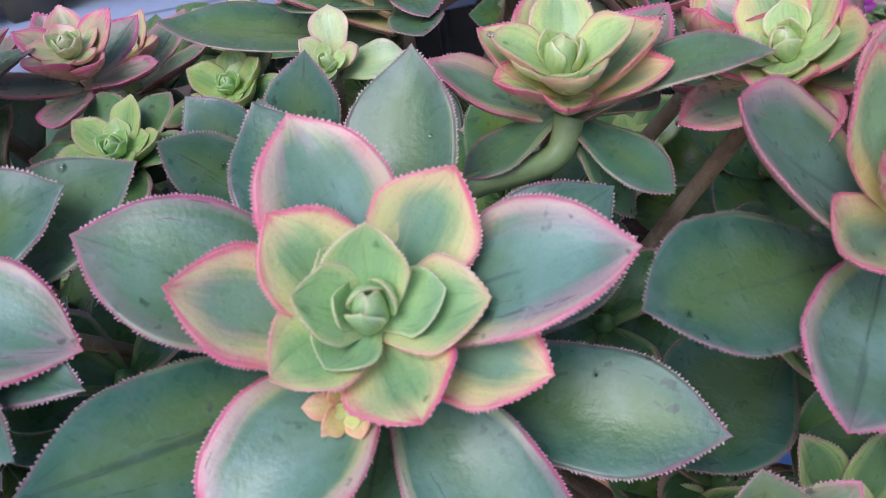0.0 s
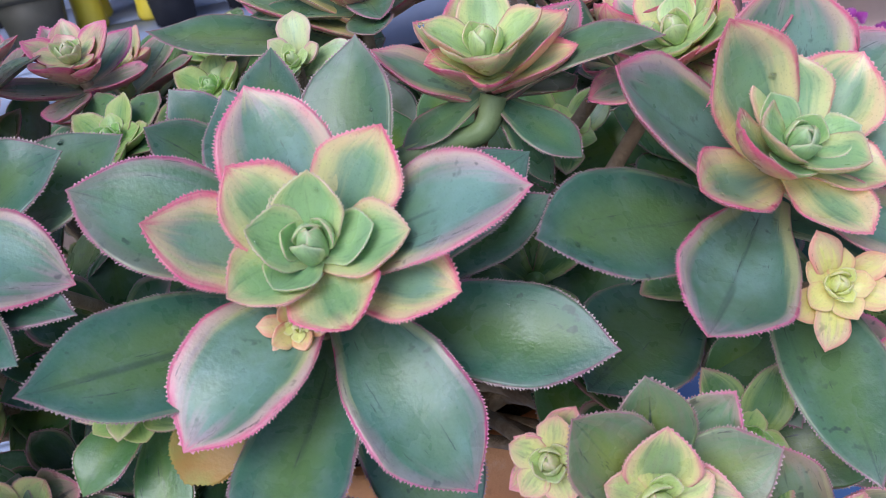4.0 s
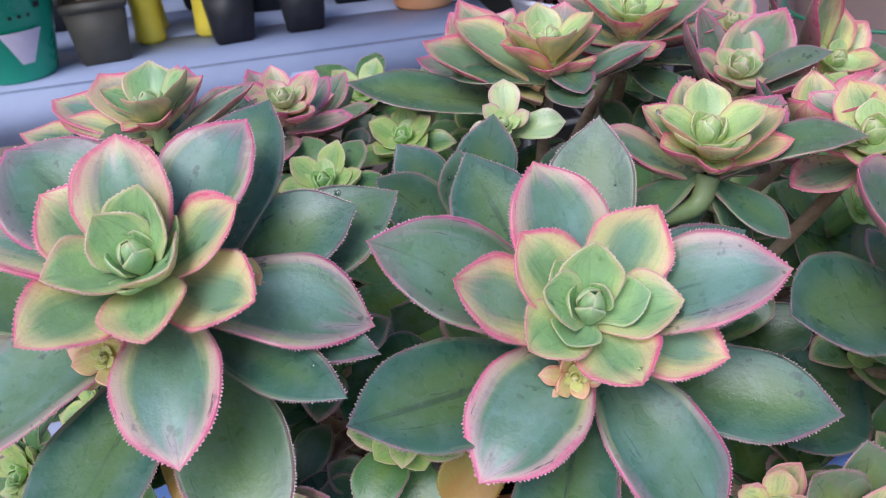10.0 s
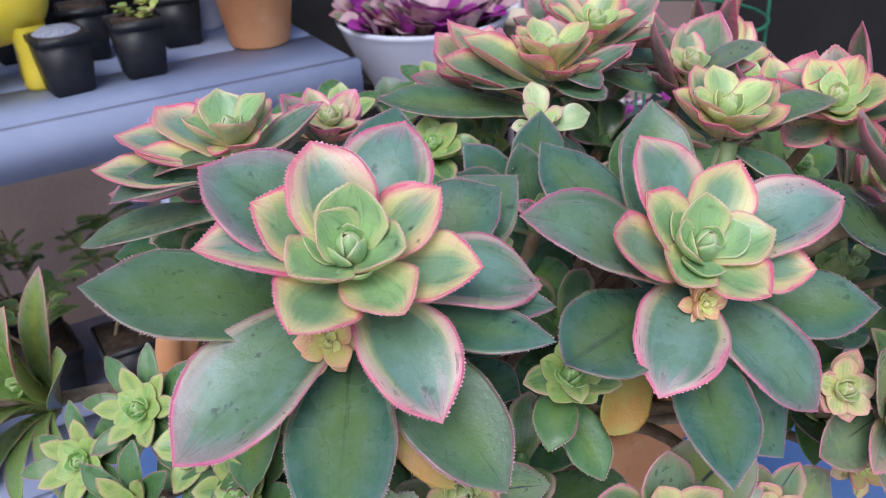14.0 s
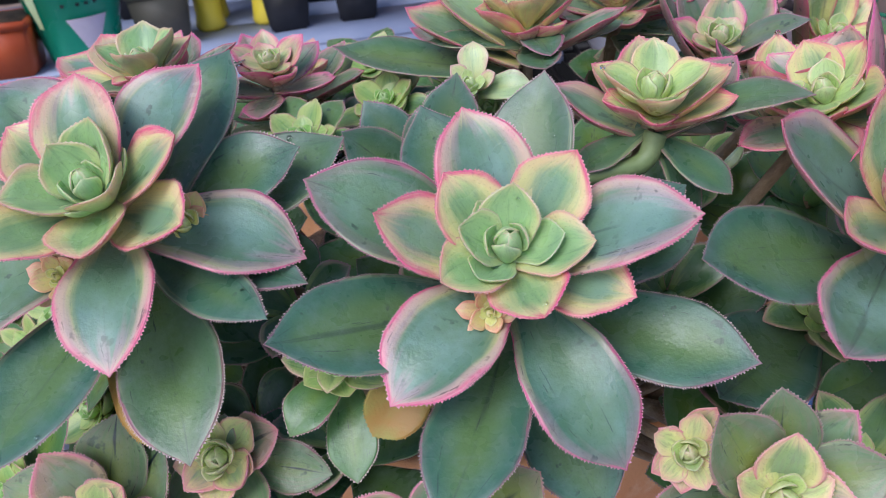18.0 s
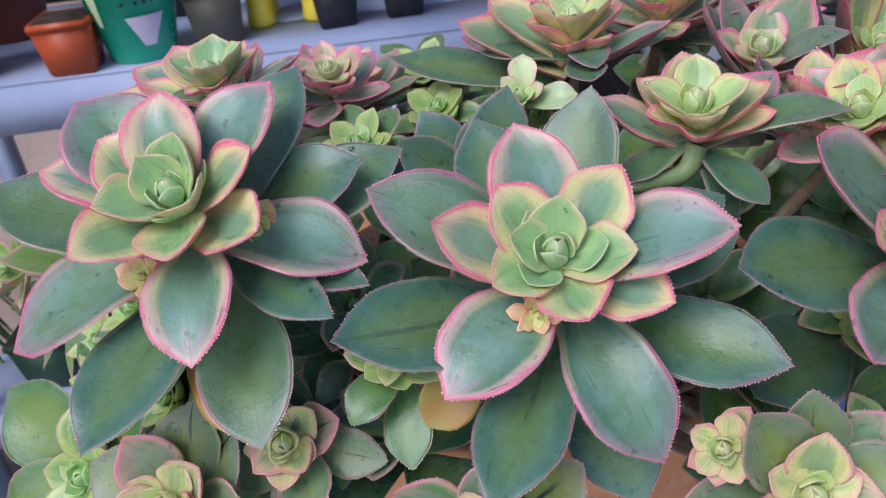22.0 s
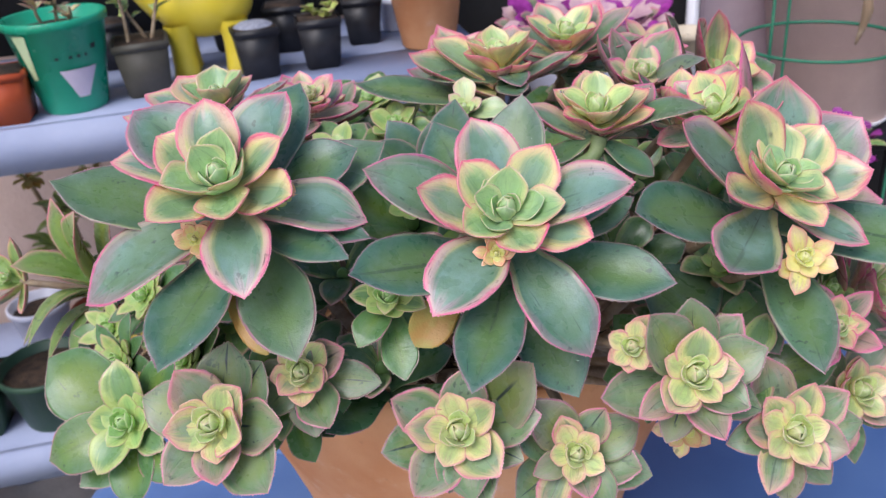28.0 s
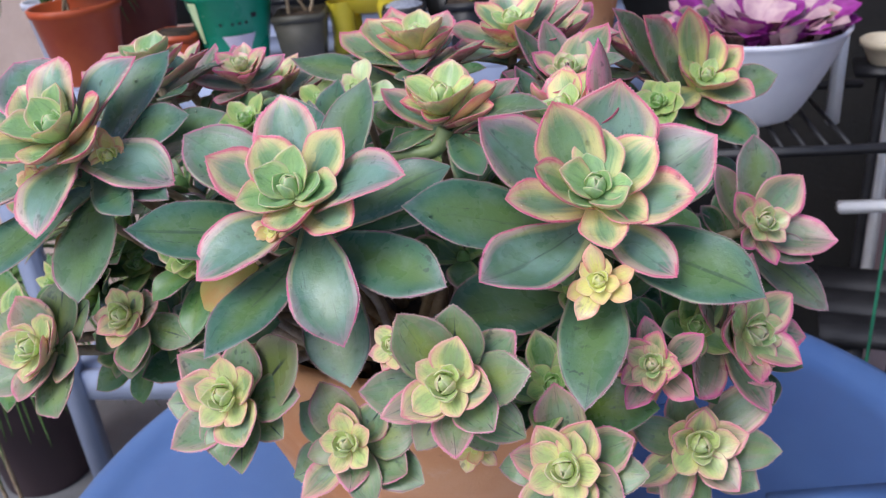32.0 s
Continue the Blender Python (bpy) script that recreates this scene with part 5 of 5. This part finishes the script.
def round_pot(name, at, top, foot, h, material, label, category="plant pot", group=""):
    p = base(name, at, label, category, group)
    part("pot", *lathe(pot_form(top, foot, h), 40), material, p)
    part("soil", *lathe([(0.001, h - 0.016), (top * 0.5, h - 0.014), (top - 0.007, h - 0.019)], 24), SOIL, p)
    return p


def square_pot(at, w, h, material, label, turn=0.0, group="square nursery pots"):
    p = base("nursery_pot", at, label, "plant pot", group, turn=turn)
    from_bm("pot", box_bm((w, w, h - 0.006), (0, 0, 0), 0.003, 0.78), material, p)
    for dx, dy, sx, sy in ((0, 0.5, 1.04, 0.06), (0, -0.5, 1.04, 0.06), (0.5, 0, 0.06, 0.92), (-0.5, 0, 0.06, 0.92)):
        from_bm("rim", box_bm((w * sx, w * sy, 0.012), (w * dx, w * dy, h - 0.010), 0.002), material, p)
    from_bm("soil", box_bm((w * 0.9, w * 0.9, 0.01), (0, 0, h - 0.008), 0), SOIL, p)
    return p


def sprig(parent, at, rng, count=14, height=0.08, spread=0.03, size=0.02, style="green", w=0.4):
    """A few leafy shoots."""
    for k in range(3):
        foot = np.array(at) + np.array([rng.uniform(-1, 1), rng.uniform(-1, 1), 0]) * spread * 0.4
        top = foot + np.array([rng.uniform(-1, 1) * spread, rng.uniform(-1, 1) * spread, height * rng.uniform(0.6, 1.0)])
        part("stem", *tube([foot, (foot + top) / 2 + rng.uniform(-0.006, 0.006, 3), top], [0.003, 0.0025, 0.0015], 6), BARK, parent)
        for i in range(count // 3):
            f = rng.uniform(0.35, 1.0)
            p = foot + (top - foot) * f
            a = rng.uniform(0, 6.28)
            d = unit((math.cos(a), math.sin(a), rng.uniform(0.0, 0.7)))
            leaf(p, p + d * size * rng.uniform(0.7, 1.2), (0, 0.1, 1), size * w * 1.4, 0.05, 0.3, 0.0015, rng.uniform(0.4, 1.0), LEAF[style], parent, rng, False, 7)


def grassy(parent, at, rng, count, length, material, droop=0.5, wide=0.005):
    for k in range(count):
        a = rng.uniform(0, 6.28)
        d = np.array([math.cos(a), math.sin(a), 0])
        L = length * rng.uniform(0.6, 1.1)
        p0 = np.array(at) + d * 0.01
        p = [p0, p0 + d * L * 0.25 + np.array([0, 0, L * 0.6]), p0 + d * L * 0.7 + np.array([0, 0, L * (0.75 - droop * 0.3)]), p0 + d * L * 1.0 + np.array([0, 0, L * (0.6 - droop)])]
        v, f = tube(p, [wide, wide * 1.2, wide * 0.8, wide * 0.15], 4)
        part("blade", v, f, material, parent)


rng = np.random.RandomState(77)
# green painted pot with a lilac patch and a pale green streak
g = round_pot("green_pot", (-0.64, 0.985, 0.10), 0.072, 0.046, 0.135, GREEN_GLAZE, "green glazed pot painted with a lilac patch and dots")


def on_cone(a0, a1, z0, z1, top, foot, h, n=10, proud=0.0012, shape=None):
    """A thin painted patch that follows a pot's wall between two angles and heights."""
    verts, faces = [], []
    for i in range(n + 1):
        z = z0 + (z1 - z0) * i / n
        r = foot + (top - 0.004 - foot) * z / (h - 0.014) + proud
        k = shape(i / n) if shape else 1.0
        for j in range(n + 1):
            a = radians((a0 + a1) / 2 + (a1 - a0) / 2 * k * (2 * j / n - 1))
            verts.append((r * math.cos(a), r * math.sin(a), z))
    for i in range(n):
        for j in range(n):
            p = i * (n + 1) + j
            faces.append((p, p + 1, p + n + 2, p + n + 1))
    return verts, faces


part("painted_patch", *on_cone(-72, -25, 0.025, 0.066, 0.072, 0.046, 0.135, shape=lambda f: 0.35 + 0.75 * f), LILAC, g, "lilac painted patch")
part("painted_streak", *on_cone(-122, -102, 0.055, 0.119, 0.072, 0.046, 0.135, shape=lambda f: 0.4 + 0.6 * f), PALE_GREEN, g, "pale green painted streak")
for a in (-75, -58, -48, -38):
    part("painted_dot", *on_cone(a, a + 4, 0.082, 0.086, 0.072, 0.046, 0.135, 3), BLACK_PLASTIC, g)
part("painted_dot", *on_cone(-28, -20, 0.090, 0.097, 0.072, 0.046, 0.135, 3), BLACK_PLASTIC, g)
sprig(g, (0, 0, 0.118), rng, 18, 0.05, 0.05, 0.025, "small")
# the others on the upper shelf
q = square_pot((-0.715, 0.935, 0.10), 0.075, 0.072, ORANGE_PLASTIC, "small square orange plastic pot", 14, "")
q = square_pot((-0.545, 1.035, 0.10), 0.078, 0.08, OLIVE_PLASTIC, "olive-brown nursery pot with a leafy sprig", 20)
sprig(q, (0, 0, 0.075), rng, 24, 0.12, 0.05, 0.022, "green", 0.5)
for x, y, lab in ((-0.385, 1.085, "black nursery pot with pale gravel"), (-0.292, 1.122, "black nursery pot with a low green sprig"), (-0.37, 1.24, "empty black plastic nursery pot"), (-0.24, 1.26, "empty black plastic nursery pot"), (-0.48, 1.28, "empty black plastic nursery pot"), (-0.66, 1.20, "empty black plastic nursery pot")):
    q = square_pot((x, y, 0.10), 0.066, 0.076, BLACK_PLASTIC, lab, 14 + rng.uniform(-8, 8))
    if "gravel" in lab:
        part("gravel", *lathe([(0.001, 0.084), (0.022, 0.083), (0.030, 0.078)], 18), GRAVEL, q, "pale gravel")
    if "sprig" in lab:
        sprig(q, (0, 0, 0.07), rng, 30, 0.03, 0.04, 0.018, "lime", 0.5)
o = round_pot("orange_pot", (-0.885, 0.915, 0.10), 0.072, 0.05, 0.125, ORANGE_PLASTIC, "orange plastic flower pot with a leafy plant")
sprig(o, (0, 0, 0.11), rng, 24, 0.10, 0.06, 0.06, "green", 0.35)
round_pot("maroon_pot", (-0.93, 1.12, 0.10), 0.075, 0.052, 0.14, MAROON_PLASTIC, "dark red-brown plastic flower pot")
round_pot("clay_pot", (-0.125, 1.21, 0.10), 0.066, 0.045, 0.12, TERRACOTTA, "plain terracotta pot on the shelf")
c = round_pot("white_pot", (-1.0, 0.985, 0.10), 0.05, 0.035, 0.12, WHITE_GLAZE, "small white flower pot with grassy leaves")
grassy(c, (0, 0, 0.10), rng, 14, 0.16, GRASS_GREEN, 0.7, 0.004)


# yellow animal-shaped planter
def animal_planter(at):
    p = base("animal_planter", at, "yellow glazed planter on four stubby legs", "planter", turn=14)
    bm = bmesh.new()
    bmesh.ops.create_uvsphere(bm, u_segments=36, v_segments=24, radius=1)
    for v in bm.verts:
        v.co = Vector((v.co.x * 0.078, v.co.y * 0.058, 0.112 + v.co.z * 0.056))
        v.co.z = min(v.co.z, 0.152)
    from_bm("body", bm, YELLOW_GLAZE, p)
    for x in (-0.042, 0.040):
        for y in (-0.028, 0.030):
            part("leg", *lathe([(0.001, 0), (0.018, 0), (0.022, 0.005), (0.020, 0.02), (0.019, 0.05), (0.024, 0.085)], 20), YELLOW_GLAZE, p, at=(x, y, 0))
    part("neck", *tube([(-0.055, 0, 0.11), (-0.085, -0.004, 0.15), (-0.092, -0.006, 0.205)], [0.032, 0.026, 0.028], 14), YELLOW_GLAZE, p)
    part("gravel", *lathe([(0.001, 0.1565), (0.04, 0.156), (0.044, 0.151)], 24), GRAVEL, p, "pale gravel")
    return p


animal_planter((-0.470, 1.135, 0.10))
round_pot("small_white_pot", (-0.195, 1.335, 0.10), 0.026, 0.020, 0.06, WHITE_GLAZE, "tiny white pot on the shelf")
round_pot("dark_green_pot", (-1.0, 1.10, 0.10), 0.05, 0.038, 0.085, GREEN_PLASTIC, "dark green plastic pot on the shelf")

# lower shelf
LOW = -0.44


def on_low(x, y):
    return (SHELF.x + AX.x * x + AY.x * y, SHELF.y + AX.y * x + AY.y * y, LOW)


q = square_pot(on_low(-0.37, 0.09), 0.10, 0.10, GREEN_PLASTIC, "dark green square nursery pot with a leafy sprig", 10, "")
sprig(q, (0, 0, 0.09), rng, 18, 0.16, 0.06, 0.05, "green", 0.3)
q = round_pot("green_plastic_pot", on_low(-0.245, 0.085), 0.078, 0.055, 0.11, GREEN_PLASTIC, "round dark green plastic pot of soil")
c = round_pot("white_cup", on_low(-0.305, 0.33), 0.058, 0.042, 0.10, WHITE_GLAZE, "white flower pot on the lower shelf")
q = round_pot("brown_pot", on_low(-0.185, 0.28), 0.05, 0.04, 0.10, MAROON_PLASTIC, "brown pot with a tall yellow-green plant, half withered")
for top, dry in (((0.0, 0.0, 0.29), False), ((-0.075, 0.03, 0.35), True), ((0.05, 0.02, 0.36), True), ((-0.03, -0.03, 0.24), False)):
    part("stem", *tube([(0, 0, 0.08), (top[0] * 0.5 + 0.008, top[1] * 0.5, top[2] * 0.6), top], [0.006, 0.005, 0.004], 8), BARK, q)
    for k in range(14):
        a = 2.4 * k
        d = unit((math.cos(a), math.sin(a), rng.uniform(-0.5, 0.9)))
        L = rng.uniform(0.025, 0.04) if dry else rng.uniform(0.045, 0.07)
        leaf(top, np.array(top) + d * L, (0.1, 0, 1), L * 0.42, 0.08, 0.3, 0.0012, 0.7, DRY_LEAF if dry and k % 4 else LEAF["lime"], q, rng, False, 8)
for x, y in ((-0.06, 0.27), (0.06, 0.24), (0.19, 0.2), (0.05, 0.39), (0.24, 0.33)):
    q = square_pot(on_low(x, y), 0.10, 0.10, BLACK_PLASTIC, "black nursery pot with bushy green shoots", 14 + rng.uniform(-9, 9))
    sprig(q, (0, 0, 0.09), rng, 30, 0.17, 0.09, 0.05, "green", 0.4)

# yellow pot with blue dabs
y = round_pot("yellow_pot", on_low(-0.095, 0.075), 0.060, 0.05, 0.115, YELLOW_GLAZE, "yellow pot painted with blue dabs")
for a, z in ((-110, 0.075), (-70, 0.055), (-35, 0.08), (-90, 0.03)):
    part("painted_dab", *on_cone(a - 11, a + 11, z - 0.008, z + 0.008, 0.060, 0.05, 0.115, 6, 0.0014, lambda f: math.sqrt(max(0.02, 1 - (2 * f - 1) ** 2))), BLUE_PAINT, y, "blue painted dab")
sprig(y, (0, 0, 0.10), rng, 18, 0.06, 0.05, 0.03, "green", 0.5)

# floor pots beside the stand
q = round_pot("tall_floor_pot", (-1.36, 0.93, FLOOR), 0.13, 0.10, 0.36, PLUM_PLASTIC, "tall purple-brown floor pot with strap leaves")
grassy(q, (0, 0, 0.33), rng, 46, 0.32, GRASS_GREEN, 0.9, 0.006)
for k in range(2):
    x = -0.02 + 0.05 * k
    part("hanging_stem", *tube([(0.02 + x, -0.10, 0.33), (0.05 + x, -0.15, 0.28), (0.06 + x, -0.155, 0.02)], [0.006, 0.005, 0.004], 7), BARK, q, "dry hanging stem")
for x, y2 in ((-0.98, 0.60), (-0.80, 0.72)):
    q = round_pot("floor_pot", (x, y2, FLOOR), 0.10, 0.07, 0.16, BLACK_PLASTIC, "black floor pot with leafy green shoots", group="floor pots")
    sprig(q, (0, 0, 0.15), rng, 36, 0.14, 0.10, 0.05, "green", 0.4)
q = round_pot("flowering_pot", (0.52, 1.16, -0.32), 0.09, 0.065, 0.14, BLACK_PLASTIC, "black pot with purple flowers and green leaves")
sprig(q, (0, 0, 0.13), rng, 45, 0.12, 0.10, 0.05, "green", 0.5)
for k in range(40):
    a, r = rng.uniform(0, 6.28), 0.10 * math.sqrt(rng.rand())
    p = np.array([r * math.cos(a), r * math.sin(a), rng.uniform(0.17, 0.27)])
    d = unit((rng.uniform(-1, 1), rng.uniform(-1, 1), 0.4))
    leaf(p, p + d * 0.022, (0, -0.4, 1), 0.02, 0.1, 0.3, 0.0012, 0.7, PURPLE, q, rng, False, 6, "petal")
st = base("low_bench", (0.52, 1.16, FLOOR), "dark slatted bench holding a flower pot", "bench")
for k in range(3):
    from_bm("slat", box_bm((0.5, 0.07, 0.02), (0, -0.08 + 0.08 * k, -0.34 - FLOOR), 0.003), BLACK_PLASTIC, st)
for x in (-0.2, 0.2):
    from_bm("leg", box_bm((0.03, 0.2, -0.34 - FLOOR), (x, 0, 0), 0.003), BLACK_PLASTIC, st)

# white ribbed bowl with purple plants
b = base("white_bowl", (0.137, 1.24, -0.045), "large white ribbed bowl with purple and pink plants", "planter")
prof = [(0.001, 0), (0.046, 0), (0.050, 0.005)]
for k in range(14):
    z = 0.010 + k * 0.0095
    r = 0.056 + 0.079 * (z / 0.14) ** 0.72
    prof += [(r, z), (r + 0.0014, z + 0.0047)]
prof += [(0.137, 0.143), (0.140, 0.149), (0.136, 0.152), (0.131, 0.148), (0.128, 0.135), (0.001, 0.132)]
part("bowl", *lathe(prof, 64), WHITE_GLAZE, b)
part("soil", *lathe([(0.001, 0.140), (0.06, 0.139), (0.127, 0.137)], 32), SOIL, b)
for k in range(120):
    a, r = rng.uniform(0, 6.28), 0.115 * math.sqrt(rng.rand())
    p = np.array([r * math.cos(a), r * math.sin(a), 0.139])
    d = unit((math.cos(a) * 0.7, math.sin(a) * 0.7, rng.uniform(0.25, 1)))
    tone = rng.rand()
    L = rng.uniform(0.04, 0.075)
    leaf(p, p + d * L, (0.1, -0.3, 1), L * 0.7, 0.1, 0.3, 0.002, 0.7, MAUVE_LEAF if tone > 0.45 else LEAF["pinkish"] if tone > 0.3 else PURPLE, b, rng, False, 7)


def rack(at):
    r = base("garden_rack", at, "dark wire garden rack with white posts and rail", "rack", turn=14)
    h = -0.045 - FLOOR
    for x, y, up in ((-0.16, -0.16, 0), (-0.16, 0.16, 0), (0.23, -0.16, 0), (0.14, 0.02, 0.16), (0.268, 0.118, 0.30)):
        white = up > 0
        foot = h - 0.03 if up == 0.16 else 0.0
        from_bm("post", box_bm((0.02, 0.02, h + up - foot), (x, y, foot), 0.003), WHITE_METAL if white else BLACK_PLASTIC, r, "white metal post" if white else "")
    from_bm("low_rail", box_bm((0.30, 0.022, 0.018), (0.30, -0.03, h - 0.17), 0.003), WHITE_METAL, r, "white metal rail")
    for y in (-0.16, 0.16):
        from_bm("rail", box_bm((0.39, 0.014, 0.014), (0.035, y, h - 0.014), 0.003), BLACK_PLASTIC, r)
    for k in range(9):
        from_bm("shelf_wire", box_bm((0.006, 0.32, 0.006), (-0.14 + 0.032 * k, 0, h - 0.006), 0.001), BLACK_PLASTIC, r)
    return r


rack((0.135, 1.26, FLOOR))

# small cream bowl on a dark stand
cb = round_pot("cream_bowl", (0.335, 1.34, 0.02), 0.040, 0.024, 0.042, CREAM, "small cream bowl on a dark stand")
ds = base("dark_stand", (0.335, 1.34, FLOOR), "thin dark metal plant stand", "plant stand")
from_bm("plate", box_bm((0.09, 0.09, 0.012), (0, 0, 0.008 - FLOOR), 0.003), BLACK_PLASTIC, ds)
part("pole", *tube([(0, 0, 0.0), (0, 0, 0.4), (0, 0, 0.01 - FLOOR)], [0.008, 0.008, 0.008], 8), BLACK_PLASTIC, ds)
for k in range(3):
    a = radians(90 + 120 * k)
    part("foot", *tube([(0, 0, 0.05), (0.05 * math.cos(a), 0.05 * math.sin(a), 0.03), (0.10 * math.cos(a), 0.10 * math.sin(a), 0.006)], [0.006, 0.006, 0.006], 6), BLACK_PLASTIC, ds)

# large clay pot on a black stool
big = base("large_clay_pot", (0.64, 1.43, -0.15), "large pale clay pot on a white saucer", "plant pot")
part("saucer", *lathe([(0.001, 0), (0.104, 0), (0.116, 0.014), (0.112, 0.016), (0.102, 0.006), (0.001, 0.005)], 48), WHITE_METAL, big, "white saucer")
part("pot", *lathe([(r, z + 0.006) for r, z in pot_form(0.152, 0.106, 0.34, 0.01, 0.03)], 56), PALE_CLAY, big)
part("soil", *lathe([(0.001, 0.33), (0.138, 0.326)], 32), SOIL, big)
st = base("pot_stool", (0.64, 1.43, FLOOR), "black pedestal under the large clay pot", "stool")
from_bm("seat", box_bm((0.26, 0.26, 0.03), (0, 0, -0.15 - FLOOR - 0.03), 0.005), BLACK_PLASTIC, st)
for x in (-0.1, 0.1):
    for yy in (-0.1, 0.1):
        from_bm("leg", box_bm((0.03, 0.03, -0.15 - FLOOR - 0.03), (x, yy, 0), 0.003), BLACK_PLASTIC, st)
# wire plant support on thin legs
cage = base("wire_plant_support", (0.39, 0.87, FLOOR), "green plastic-coated wire plant support standing on the floor", "plant support")
for z in (0.155, 0.245):
    hoop = [(0.10 * math.cos(a), 0.10 * math.sin(a), z - FLOOR) for a in np.linspace(0, 2 * math.pi, 17)]
    part("wire_hoop", *tube(hoop, [0.0022] * 17, 6), GREEN_WIRE, cage)
for k in range(3):
    a = radians(215 + 120 * k)
    part("wire_upright", *tube([(0.10 * math.cos(a), 0.10 * math.sin(a), 0.0), (0.10 * math.cos(a), 0.10 * math.sin(a), 0.30 - FLOOR)], [0.0022] * 2, 6), GREEN_WIRE, cage)
part("dry_leaf", *tube([(0.0, -0.10, 0.245 - FLOOR), (0.006, -0.105, 0.215 - FLOOR), (0.0, -0.10, 0.175 - FLOOR)], [0.002, 0.007, 0.001], 6), BARK, cage, "withered brown leaf")
pier = from_bm("wall_pier", box_bm((0.22, 0.06, 2.2), (0.11, 0, 0), 0.004), MAUVE, None, "mauve rendered pier beside the dark fence", False, (0.395, 1.53, FLOOR))
pier.rotation_euler = (0, 0, radians(10))
tagged(pier, category="wall", kind="structure")
# fence coloured near black to stand in for deep shade
fence = from_bm("wall_dark", box_bm((3.0, 0.05, 2.2), (0, 0, 0), 0), SHADE_BLACK, None, "fence behind the white rack, shade put into its black colour", False, (0.95, 1.62, FLOOR))
fence.rotation_euler = (0, 0, radians(-8))
tagged(fence, category="fence", kind="structure")
